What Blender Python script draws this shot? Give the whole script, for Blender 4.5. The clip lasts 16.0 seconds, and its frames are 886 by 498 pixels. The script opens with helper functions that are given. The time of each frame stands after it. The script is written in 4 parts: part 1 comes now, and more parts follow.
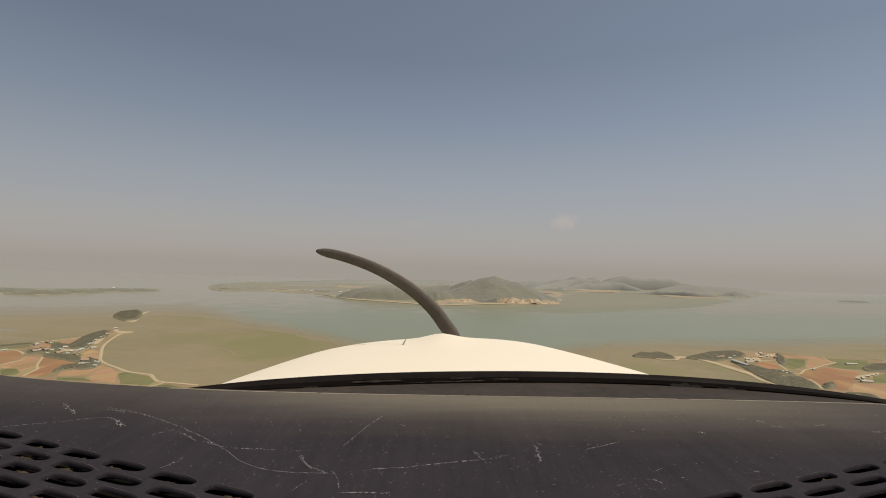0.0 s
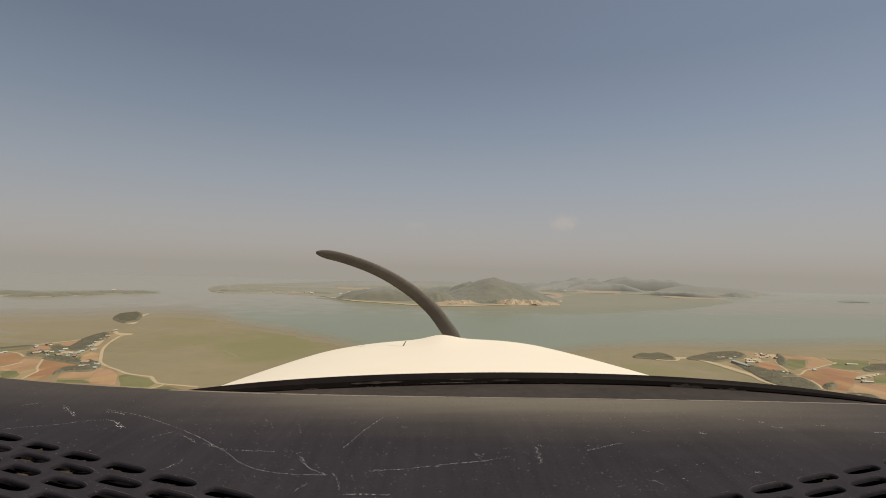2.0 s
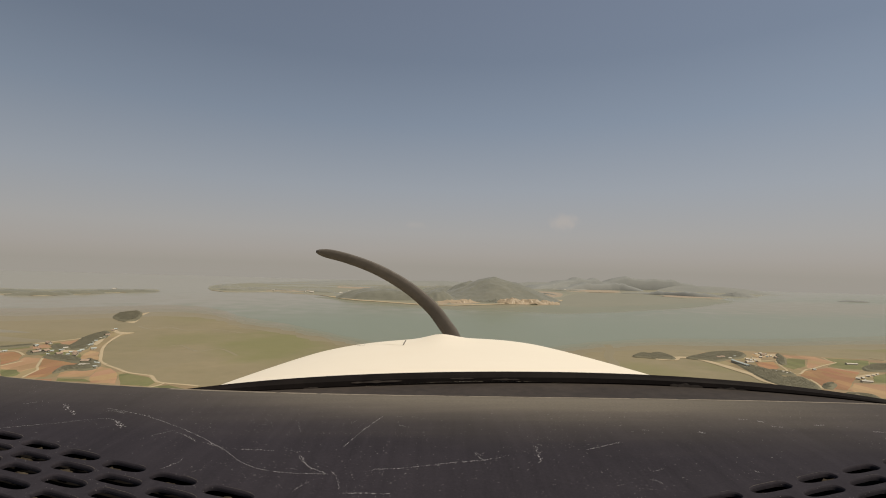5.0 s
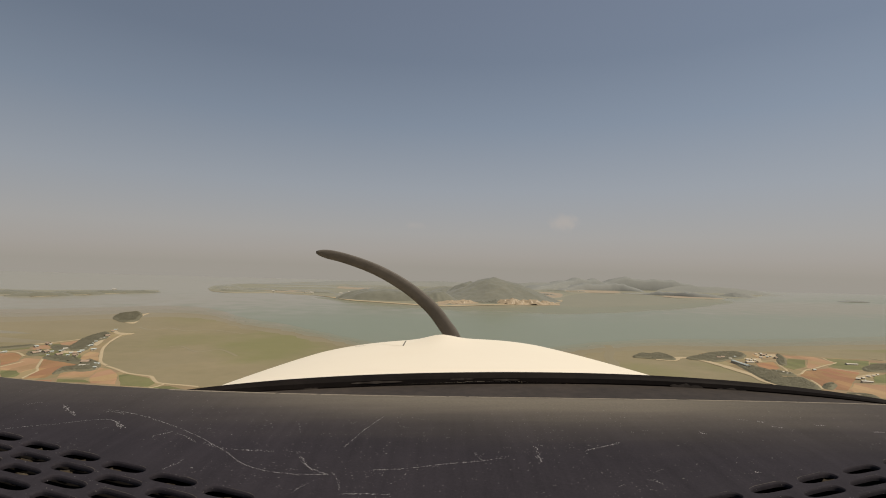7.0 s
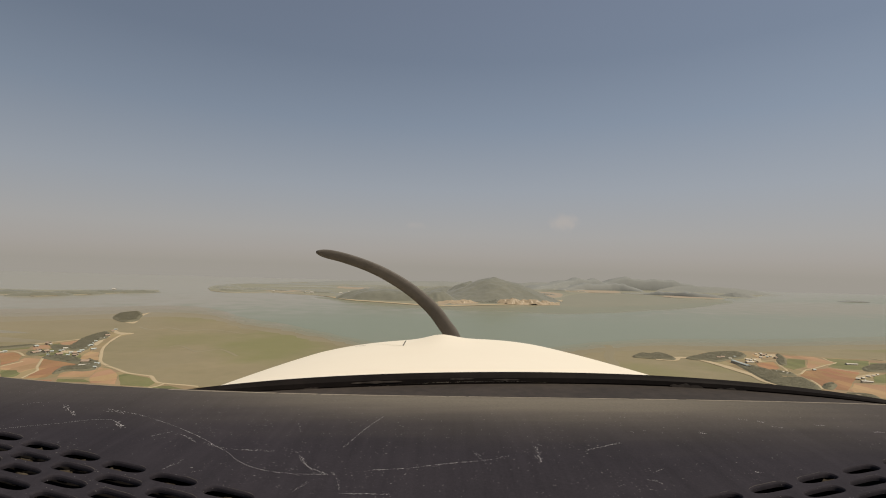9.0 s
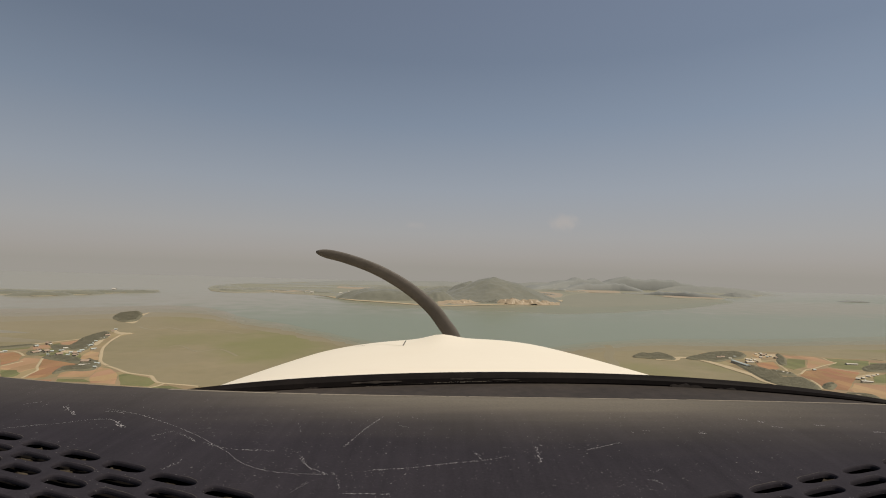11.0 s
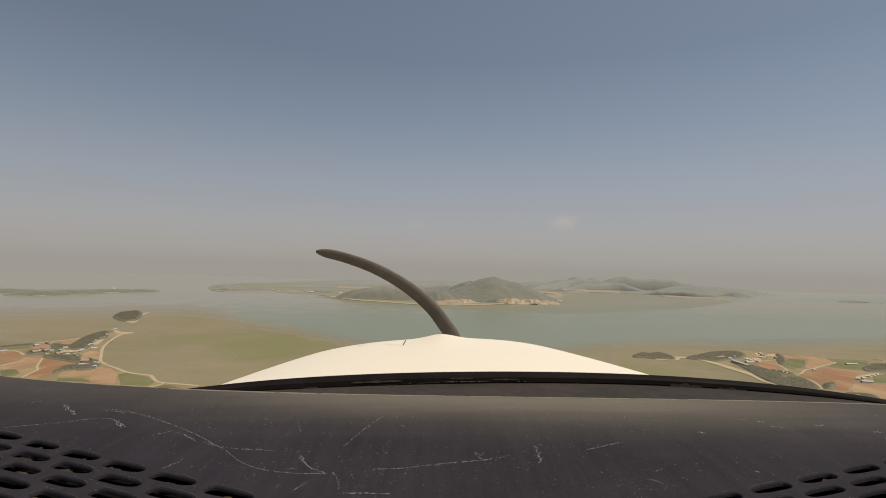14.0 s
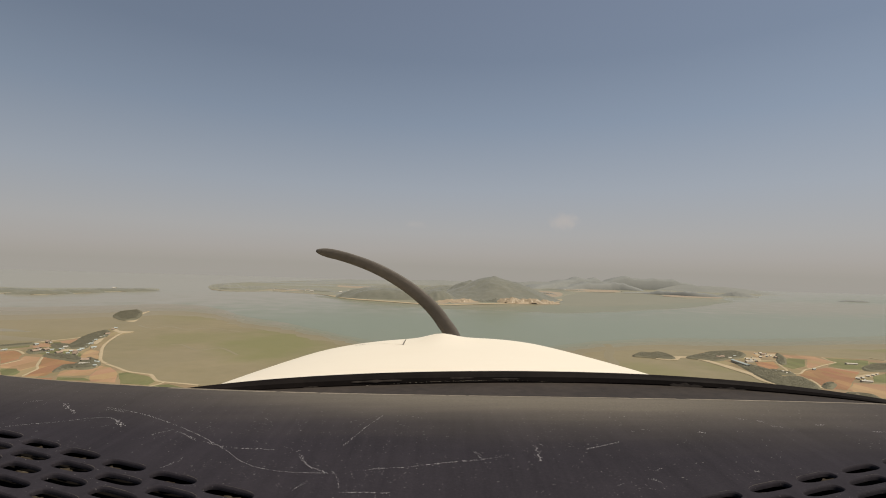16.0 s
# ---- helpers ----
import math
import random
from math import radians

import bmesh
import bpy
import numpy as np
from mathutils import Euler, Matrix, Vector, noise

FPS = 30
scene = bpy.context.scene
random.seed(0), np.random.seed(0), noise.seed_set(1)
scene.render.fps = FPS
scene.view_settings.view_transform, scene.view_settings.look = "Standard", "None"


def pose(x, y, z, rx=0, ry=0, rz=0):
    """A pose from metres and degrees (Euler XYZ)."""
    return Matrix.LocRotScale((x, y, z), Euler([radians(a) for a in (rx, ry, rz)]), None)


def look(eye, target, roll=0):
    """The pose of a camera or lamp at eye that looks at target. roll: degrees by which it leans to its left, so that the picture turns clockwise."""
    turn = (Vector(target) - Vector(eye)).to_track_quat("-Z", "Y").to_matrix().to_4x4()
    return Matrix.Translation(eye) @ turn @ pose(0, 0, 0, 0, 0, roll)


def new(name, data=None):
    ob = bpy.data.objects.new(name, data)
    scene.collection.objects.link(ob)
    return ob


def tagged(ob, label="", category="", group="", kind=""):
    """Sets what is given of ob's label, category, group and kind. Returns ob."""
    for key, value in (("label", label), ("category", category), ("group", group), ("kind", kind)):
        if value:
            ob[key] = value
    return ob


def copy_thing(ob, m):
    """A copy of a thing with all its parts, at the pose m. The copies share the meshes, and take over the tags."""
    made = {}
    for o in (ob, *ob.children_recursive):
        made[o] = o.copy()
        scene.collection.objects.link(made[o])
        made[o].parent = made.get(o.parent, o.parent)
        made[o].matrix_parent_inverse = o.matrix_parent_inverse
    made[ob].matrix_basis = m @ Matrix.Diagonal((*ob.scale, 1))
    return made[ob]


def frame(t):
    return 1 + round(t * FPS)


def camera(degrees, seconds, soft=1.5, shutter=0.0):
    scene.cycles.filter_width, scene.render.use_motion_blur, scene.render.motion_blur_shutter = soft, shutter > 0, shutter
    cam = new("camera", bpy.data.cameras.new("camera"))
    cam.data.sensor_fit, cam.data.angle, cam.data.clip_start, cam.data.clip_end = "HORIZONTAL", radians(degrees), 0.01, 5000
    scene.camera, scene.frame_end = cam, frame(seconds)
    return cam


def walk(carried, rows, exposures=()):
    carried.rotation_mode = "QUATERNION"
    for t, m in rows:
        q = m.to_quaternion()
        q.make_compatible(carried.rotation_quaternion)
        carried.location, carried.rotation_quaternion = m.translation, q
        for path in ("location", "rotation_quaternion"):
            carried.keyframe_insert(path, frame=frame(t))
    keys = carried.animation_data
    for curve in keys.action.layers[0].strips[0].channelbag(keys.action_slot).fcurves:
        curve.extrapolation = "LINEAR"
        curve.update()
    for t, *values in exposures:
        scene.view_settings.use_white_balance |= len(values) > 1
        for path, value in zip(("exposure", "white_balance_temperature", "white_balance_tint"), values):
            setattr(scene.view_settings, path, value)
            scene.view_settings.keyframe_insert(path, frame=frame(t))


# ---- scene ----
H = 150.0          # height of the lens over the tidal flats
UP, LEAN = 2.17, -1.6     # the aircraft flies nose up and starboard wing up by this much
cam = camera(84.0, 16.0, soft=1.0)
# engine shake: seconds, pitch, roll
SHAKE = [(0.0, -.10, -.08), (0.5, .03, .03), (1.0, -.08, -.07), (1.5, .03, .03), (2.0, .09, .08), (2.5, -.05, -.02),
         (3.0, -.08, -.07), (3.5, .04, .05), (4.0, 0, .02), (5.2, -.03, 0), (6.5, -.09, -.07), (7.0, .05, .05),
         (7.5, .03, .03), (8.0, -.02, 0), (8.5, -.08, -.07), (9.0, .03, .03), (10.2, 0, 0), (11.5, .03, .03), (12.0, -.06, -.03),
         (12.5, -.06, -.04), (13.0, .02, .02), (13.5, .03, .03), (14.0, -.03, -.02), (14.5, -.11, -.08), (15.0, .03, .03),
         (15.5, .01, .02), (16.0, -.11, -.08)]
walk(cam, [(t, pose(0, 0, H, 90 + UP + p * .8, LEAN + r * .8, 0)) for t, p, r in SHAKE],
     exposures=[(0, .07, 6560, 12), (4, .03, 6560, 12), (6.5, 0, 6560, 12), (9, .03, 6520, 12), (12, -.01, 6390, 12), (14.5, .07, 6420, 12), (16, .11, 6420, 12)])
AIR = pose(0, 0, H, UP, LEAN, 0)      # the aircraft's own axes: x to starboard, y to the nose, z up, from the lens

# ---- sky and sun ----
CLOUD_A, CLOUD_B = (0.2358, 0.9671, 0.0957), (-0.0585, 0.9946, 0.0854)
world = bpy.data.worlds.new("hazy_sky")
scene.world = world
world.use_nodes = True
wn, wl = world.node_tree.nodes, world.node_tree.links
bg = wn["Background"]
SUN_EL, SUN_AZ = 60.0, 122.0       # degrees; azimuth clockwise from the nose
sky = wn.new("ShaderNodeTexSky")
sky.sky_type, sky.sun_disc = "NISHITA", False
sky.sun_elevation, sky.sun_rotation = radians(SUN_EL), radians(SUN_AZ)
sky.air_density, sky.dust_density, sky.ozone_density = 1.0, 3.0, 1.5
tc = wn.new("ShaderNodeTexCoord")
sep = wn.new("ShaderNodeSeparateXYZ")
wl.new(tc.outputs["Generated"], sep.inputs[0])
dim = wn.new("ShaderNodeMix")
dim.data_type, dim.blend_type = "RGBA", "MULTIPLY"
dim.inputs[0].default_value = 1.0
wl.new(sky.outputs[0], dim.inputs[6])
dim.inputs[7].default_value = (.085, .085, .085, 1)
haze = wn.new("ShaderNodeValToRGB")
haze.color_ramp.interpolation = "LINEAR"
stops = [(0.0, (.378, .355, .310)), (.012, (.394, .368, .326)), (.03, (.404, .381, .350)), (.0665, (.398, .390, .376)), (.157, (.334, .363, .396)), (.279, (.234, .284, .350)), (.389, (.176, .219, .284)), (.48, (.166, .203, .268)), (1.0, (.13, .17, .25))]
while len(haze.color_ramp.elements) < len(stops):
    haze.color_ramp.elements.new(.5)
for e, (p, c) in zip(haze.color_ramp.elements, stops):
    e.position, e.color = p, (*c, 1)
wl.new(sep.outputs[2], haze.inputs[0])
blend = wn.new("ShaderNodeMix")
blend.data_type = "RGBA"
blend.inputs[0].default_value = .88
wl.new(dim.outputs[2], blend.inputs[6])
wl.new(haze.outputs[0], blend.inputs[7])
tilt = wn.new("ShaderNodeMath")
tilt.operation = "MULTIPLY"
wl.new(sep.outputs[0], tilt.inputs[0])
wl.new(sep.outputs[2], tilt.inputs[1])
glow = wn.new("ShaderNodeMath")
glow.operation, glow.inputs[1].default_value, glow.inputs[2].default_value = "MULTIPLY_ADD", .54, .968
wl.new(tilt.outputs[0], glow.inputs[0])
lit = wn.new("ShaderNodeVectorMath")
lit.operation = "SCALE"
wl.new(blend.outputs[2], lit.inputs[0])
wl.new(glow.outputs[0], lit.inputs["Scale"])
last = lit.outputs[0]
# thin cumulus puffs low in the haze: direction, half width, half height, strength
for place, wide, high, strength in ((CLOUD_A, .032, .023, .34), (CLOUD_B, .030, .012, .12)):
    spot = wn.new("ShaderNodeMapping")
    spot.vector_type = "TEXTURE"
    spot.inputs[1].default_value, spot.inputs[3].default_value = place, (wide, 1, high)
    wl.new(tc.outputs["Generated"], spot.inputs[0])
    reach = wn.new("ShaderNodeVectorMath")
    reach.operation = "LENGTH"
    wl.new(spot.outputs[0], reach.inputs[0])
    billow = wn.new("ShaderNodeTexNoise")
    billow.inputs["Scale"].default_value, billow.inputs["Detail"].default_value = 45, 4
    wl.new(tc.outputs["Generated"], billow.inputs["Vector"])
    edge = wn.new("ShaderNodeMath")
    edge.operation, edge.inputs[1].default_value = "MULTIPLY_ADD", 1.3
    wl.new(billow.outputs[0], edge.inputs[0])
    wl.new(reach.outputs["Value"], edge.inputs[2])
    fade = wn.new("ShaderNodeMapRange")
    fade.interpolation_type = "SMOOTHSTEP"
    fade.inputs[1].default_value, fade.inputs[2].default_value, fade.inputs[4].default_value = 1.65, .7, strength
    wl.new(edge.outputs[0], fade.inputs[0])
    puff = wn.new("ShaderNodeMix")
    puff.data_type = "RGBA"
    wl.new(fade.outputs[0], puff.inputs[0])
    wl.new(last, puff.inputs[6])
    puff.inputs[7].default_value = (.53, .46, .39, 1)
    last = puff.outputs[2]
wl.new(last, bg.inputs[0])
bg.inputs[1].default_value = 1.0

sun = new("sun", bpy.data.lights.new("sun", "SUN"))
sun.data.energy, sun.data.angle, sun.data.color = 4.0, radians(1.5), (1, .91, .74)
az, el = radians(SUN_AZ), radians(SUN_EL)
sun.matrix_world = look((0, 0, 400), Vector((0, 0, 400)) - Vector((math.sin(az) * math.cos(el), math.cos(az) * math.cos(el), math.sin(el))))


# ---- materials ----
def mat(name, a, b, scale, rough=.8, spec=.3, coat=0.0, coat_rough=.35, fine=0.0, bump=0.0, bump_scale=0.0, metal=0.0, sheen=0.0, per_piece=0.0, strips=0.0, grit=.45):
    """Two colours blended by noise at two sizes (scale and fine, per metre), with relief."""
    m = bpy.data.materials.new(name)
    m.use_nodes = True
    n, l = m.node_tree.nodes, m.node_tree.links
    p = n["Principled BSDF"]
    geo = n.new("ShaderNodeNewGeometry")
    n1 = n.new("ShaderNodeTexNoise")
    n1.inputs["Scale"].default_value, n1.inputs["Detail"].default_value, n1.inputs["Roughness"].default_value = scale, 6, .6
    n2 = n.new("ShaderNodeTexNoise")
    n2.inputs["Scale"].default_value, n2.inputs["Detail"].default_value = fine or scale * 11, 4
    for t in (n1, n2):
        l.new(geo.outputs["Position"], t.inputs["Vector"])
    add = n.new("ShaderNodeMath")
    add.operation, add.inputs[1].default_value = "MULTIPLY_ADD", grit
    l.new(n2.outputs[0], add.inputs[0])
    l.new(n1.outputs[0], add.inputs[2])
    rng = n.new("ShaderNodeMapRange")
    rng.inputs[1].default_value, rng.inputs[2].default_value = .5 * (1 + grit) - .225, .5 * (1 + grit) + .225
    l.new(add.outputs[0], rng.inputs[0])
    mix = n.new("ShaderNodeMix")
    mix.data_type = "RGBA"
    l.new(rng.outputs[0], mix.inputs[0])
    mix.inputs[6].default_value, mix.inputs[7].default_value = (*a, 1), (*b, 1)
    out = mix.outputs[2]
    if strips:
        # sown and ploughed strips some ten metres wide
        st = n.new("ShaderNodeMapping")
        st.inputs[2].default_value, st.inputs[3].default_value = (0, 0, radians(28)), (.045, .014, 1)
        l.new(geo.outputs["Position"], st.inputs[0])
        vo = n.new("ShaderNodeTexVoronoi")
        vo.inputs["Scale"].default_value = 1.0
        l.new(st.outputs[0], vo.inputs["Vector"])
        bw = n.new("ShaderNodeSeparateColor")
        l.new(vo.outputs["Color"], bw.inputs[0])
        sv = n.new("ShaderNodeMapRange")
        sv.inputs[3].default_value, sv.inputs[4].default_value = 1 - strips, 1 + strips
        l.new(bw.outputs[0], sv.inputs[0])
        hs = n.new("ShaderNodeHueSaturation")
        l.new(sv.outputs[0], hs.inputs["Value"])
        sh = n.new("ShaderNodeMapRange")
        sh.inputs[3].default_value, sh.inputs[4].default_value = .5 - strips * .06, .5 + strips * .10
        l.new(bw.outputs[1], sh.inputs[0])
        l.new(sh.outputs[0], hs.inputs["Hue"])
        l.new(out, hs.inputs["Color"])
        out = hs.outputs[0]
    if per_piece:
        hsv = n.new("ShaderNodeHueSaturation")
        r2 = n.new("ShaderNodeMapRange")
        r2.inputs[3].default_value, r2.inputs[4].default_value = 1 - per_piece, 1 + per_piece
        l.new(geo.outputs["Random Per Island"], r2.inputs[0])
        l.new(r2.outputs[0], hsv.inputs["Value"])
        l.new(out, hsv.inputs["Color"])
        out = hsv.outputs[0]
    l.new(out, p.inputs["Base Color"])
    p.inputs["Roughness"].default_value, p.inputs["Specular IOR Level"].default_value = rough, spec
    p.inputs["Coat Weight"].default_value, p.inputs["Coat Roughness"].default_value = coat, coat_rough
    p.inputs["Metallic"].default_value, p.inputs["Sheen Weight"].default_value = metal, sheen
    if bump:
        bn = n.new("ShaderNodeTexNoise")
        bn.inputs["Scale"].default_value, bn.inputs["Detail"].default_value = bump_scale or scale * 20, 5
        l.new(geo.outputs["Position"], bn.inputs["Vector"])
        bp = n.new("ShaderNodeBump")
        bp.inputs["Strength"].default_value, bp.inputs["Distance"].default_value = bump, .5 / (bump_scale or scale * 20)
        l.new(bn.outputs[0], bp.inputs["Height"])
        l.new(bp.outputs[0], p.inputs["Normal"])
    return m


MUD = mat("tidal_mud", (.192, .163, .086), (.252, .206, .119), .005, .85, .2, .32, .45, fine=.05, bump=.05, bump_scale=.02)
FLAT = mat("sand_flat", (.195, .178, .104), (.225, .203, .122), .006, .8, .3, .6, .3, fine=.06)
WATER = mat("silty_water", (.160, .174, .094), (.180, .190, .106), .0015, .6, .3, .7, .19, fine=.02)
SHALLOW = mat("shallow_water", (.190, .172, .100), (.212, .190, .112), .003, .6, .3, .45, .3, fine=.03)
SHOAL = mat("shoal_water", (.174, .173, .097), (.196, .190, .109), .003, .6, .3, .55, .25, fine=.03)
SILT = mat("wet_silt", (.200, .166, .092), (.228, .190, .108), .004, .7, .3, .3, .4, fine=.04)
SHOALSAND = mat("drowned_sand", (.180, .176, .100), (.202, .192, .112), .004, .7, .3, .6, .3, fine=.05)
# far island's fields muted: distance haze is mixed into these base colours
FARMLAND = mat("haze_tinted_farmland", (.200, .190, .125), (.245, .225, .150), .006, .9, .3, .5, .4, fine=.03)
FARPLOT = mat("haze_tinted_pale_plot", (.290, .225, .148), (.352, .275, .182), .01, .9, .3, .4, .4, fine=.05)
FARCROP = mat("haze_tinted_green_plot", (.185, .180, .120), (.215, .205, .140), .01, .9, .3, .4, .4, fine=.05)
BEACH = mat("beach_sand", (.36, .290, .185), (.43, .345, .225), .03, .9, .2)
LAND = mat("dry_grass_land", (.225, .180, .098), (.262, .182, .100), .012, .9, .3, .15, .5, fine=.12, strips=.15)
RED = mat("ploughed_red_soil", (.252, .134, .066), (.315, .176, .091), .02, .9, .3, .1, .5, fine=.25, bump=.1, bump_scale=.5, strips=.15)
PEACH = mat("pale_bare_soil", (.306, .184, .098), (.354, .230, .132), .02, .9, .3, .1, .5, fine=.2, bump=.1, bump_scale=.5, strips=.15)
CROP = mat("green_crop", (.118, .122, .048), (.170, .155, .070), .02, .9, .3, .1, .5, fine=.25, bump=.1, bump_scale=.5, strips=.15)
ROAD = mat("pale_concrete_track", (.36, .29, .18), (.42, .34, .22), .05, .9, .2)
# foliage, and the scrub below, lifted above leaf colour to carry haze
WOOD = mat("tree_foliage", (.176, .163, .108), (.206, .188, .126), .05, .9, .2, fine=.5, sheen=.1, per_piece=.04)
wt = WOOD.node_tree.nodes
leaf, both = wt.new("ShaderNodeBsdfTranslucent"), wt.new("ShaderNodeMixShader")
both.inputs[0].default_value = .5
WOOD.node_tree.links.new(wt["Principled BSDF"].inputs["Base Color"].links[0].from_socket, leaf.inputs[0])
WOOD.node_tree.links.new(wt["Principled BSDF"].outputs[0], both.inputs[1])
WOOD.node_tree.links.new(leaf.outputs[0], both.inputs[2])
WOOD.node_tree.links.new(both.outputs[0], wt["Material Output"].inputs[0])
SCRUB = mat("dark_undergrowth", (.136, .126, .084), (.160, .147, .098), .03, .95, .2, fine=.3)
# distant woods and hills: haze put into paler, greyer base colours
FOREST = mat("wooded_hill_haze_tint", (.136, .135, .104), (.164, .160, .124), .012, .95, .2, fine=.045, bump=.14, bump_scale=.07, sheen=.3, grit=.7)
FAR = mat("far_hills_haze_tint", (.212, .214, .194), (.238, .237, .212), .004, .95, .2, fine=.03, bump=.12, bump_scale=.03)
RIDGE = mat("far_ridge_haze_tint", (.200, .204, .190), (.220, .222, .204), .006, .95, .2, fine=.03, bump=.12, bump_scale=.03)
HAZE_WOOD = mat("tree_belt_haze_tint", (.172, .170, .136), (.205, .199, .160), .01, .95, .2, fine=.04, bump=.2, bump_scale=.05, sheen=.3, grit=.8)
HOUSE_WALL = mat("house_plaster", (.38, .34, .27), (.45, .40, .32), .3, .8)
ROOF_WHITE = mat("white_metal_roof", (.42, .39, .33), (.52, .48, .41), .3, .6)
ROOF_BLUE = mat("blue_metal_roof", (.33, .36, .335), (.40, .43, .40), .3, .55)
ROOF_RED = mat("brown_tile_roof", (.27, .20, .145), (.34, .255, .19), .3, .8)
GLASS = mat("dark_window", (.09, .095, .095), (.13, .135, .13), .5, .2, .5)
PAINT = mat("cream_white_paint", (.88, .785, .625), (.90, .81, .65), 2.5, .4, .3, fine=30)
BLACK = mat("black_rubber", (.0062, .0047, .0042), (.0132, .0101, .0089), 30, .6, .07, fine=200)
BLADE = mat("matt_black_blade", (.090, .078, .066), (.130, .113, .096), 6, .6, .3, fine=60)
DUCT = mat("duct_dark", (.003, .0026, .0024), (.010, .0082, .0068), 70, .95, .05, fine=500, grit=.3)
SCRAP = mat("brown_foam", (.022, .017, .012), (.078, .062, .042), 300, .95, .05, fine=1500)
SCUFF = mat("worn_scratch", (.42, .40, .40), (.62, .59, .59), 100, .8, .1, fine=600)
SHELF = mat("dusty_brown_vinyl", (.028, .0225, .0185), (.052, .0415, .034), 14, .75, .25, fine=110, grit=.7, bump=.15, bump_scale=900)
GLINT_WEAR = mat("glint_and_wear_tint", (.036, .029, .024), (.085, .070, .058), 60, .6, .3, fine=300)
CHIP = mat("pale_nick", (.15, .14, .14), (.44, .42, .41), 300, .8, .1, fine=1500)
CREST_PALE = mat("pale_crest_vinyl", (.16, .135, .10), (.28, .24, .19), 200, .8, .1, fine=900)
PAINT_EDGE = mat("chipped_paint_edge", (.70, .62, .50), (.76, .68, .55), 40, .5)
PANEL_LINE = mat("dark_joint", (.10, .09, .08), (.15, .13, .11), 50, .8)


def dash_material():
    m = mat("worn_black_vinyl", (.0220, .0193, .0231), (.0330, .0286, .0337), 16, .8, .1, fine=800, grit=.6, bump=.15, bump_scale=1300)
    n, l = m.node_tree.nodes, m.node_tree.links
    p = n["Principled BSDF"]
    src = p.inputs["Base Color"].links[0].from_socket
    geo = n.new("ShaderNodeNewGeometry")
    last = src
    for scale, size, seed, strength in ((1100, .712, 0, .6), (620, .75, 3, 1.0)):
        v = n.new("ShaderNodeTexNoise")
        v.inputs["Scale"].default_value, v.inputs["Detail"].default_value = scale, 1.5
        sh = n.new("ShaderNodeVectorMath")
        sh.operation, sh.inputs[1].default_value = "ADD", (seed, seed * 2, 0)
        l.new(geo.outputs["Position"], sh.inputs[0])
        l.new(sh.outputs[0], v.inputs["Vector"])
        lt = n.new("ShaderNodeMapRange")
        lt.inputs[1].default_value, lt.inputs[2].default_value = size, size + .05
        l.new(v.outputs[0], lt.inputs[0])
        where = n.new("ShaderNodeTexNoise")
        where.inputs["Scale"].default_value, where.inputs["Detail"].default_value = 28, 3
        l.new(sh.outputs[0], where.inputs["Vector"])
        wr = n.new("ShaderNodeMapRange")
        wr.inputs[1].default_value, wr.inputs[2].default_value, wr.inputs[4].default_value = .45, .66, strength
        l.new(where.outputs[0], wr.inputs[0])
        mul = n.new("ShaderNodeMath")
        mul.operation = "MULTIPLY"
        l.new(lt.outputs[0], mul.inputs[0])
        l.new(wr.outputs[0], mul.inputs[1])
        mx = n.new("ShaderNodeMix")
        mx.data_type = "RGBA"
        l.new(mul.outputs[0], mx.inputs[0])
        l.new(last, mx.inputs[6])
        mx.inputs[7].default_value = (.40, .37, .36, 1)
        last = mx.outputs[2]
    # faint wiping streaks towards the windscreen, and mottling
    wipe = n.new("ShaderNodeMapping")
    wipe.inputs[3].default_value = (150, 9, 1)
    tcs = n.new("ShaderNodeTexCoord")
    l.new(tcs.outputs["Object"], wipe.inputs[0])
    streak = n.new("ShaderNodeTexNoise")
    streak.inputs["Scale"].default_value, streak.inputs["Detail"].default_value, streak.inputs["Roughness"].default_value = 1.0, 6, .65
    l.new(wipe.outputs[0], streak.inputs["Vector"])
    spread = n.new("ShaderNodeMapRange")
    spread.inputs[1].default_value, spread.inputs[2].default_value, spread.inputs[3].default_value, spread.inputs[4].default_value = .3, .7, .86, 1.15
    l.new(streak.outputs[0], spread.inputs[0])
    tone = n.new("ShaderNodeHueSaturation")
    l.new(spread.outputs[0], tone.inputs["Value"])
    l.new(last, tone.inputs["Color"])
    last = tone.outputs[0]
    # towards the crest under the windscreen: grazing sheen painted as a wide thin veil, and settled dust in a narrow
    # thick band
    tc = n.new("ShaderNodeTexCoord")
    lv = n.new("ShaderNodeSeparateXYZ")
    l.new(tc.outputs["Object"], lv.inputs[0])
    back = n.new("ShaderNodeMath")
    back.operation, back.inputs[1].default_value = "MULTIPLY_ADD", -RS
    l.new(lv.outputs[0], back.inputs[0])
    l.new(lv.outputs[1], back.inputs[2])
    long = n.new("ShaderNodeMapping")
    long.inputs[3].default_value = (9, 70, 1)
    l.new(tc.outputs["Object"], long.inputs[0])
    drift = n.new("ShaderNodeTexNoise")
    drift.inputs["Scale"].default_value, drift.inputs["Detail"].default_value = 1.0, 5
    l.new(long.outputs[0], drift.inputs["Vector"])
    shift = n.new("ShaderNodeMath")
    shift.operation, shift.inputs[1].default_value = "MULTIPLY_ADD", .030
    l.new(drift.outputs[0], shift.inputs[0])
    l.new(back.outputs[0], shift.inputs[2])
    side = n.new("ShaderNodeMath")
    side.operation, side.inputs[1].default_value = "SUBTRACT", .045
    l.new(lv.outputs[0], side.inputs[0])
    far = n.new("ShaderNodeMath")
    far.operation = "ABSOLUTE"
    l.new(side.outputs[0], far.inputs[0])
    grit = n.new("ShaderNodeTexNoise")
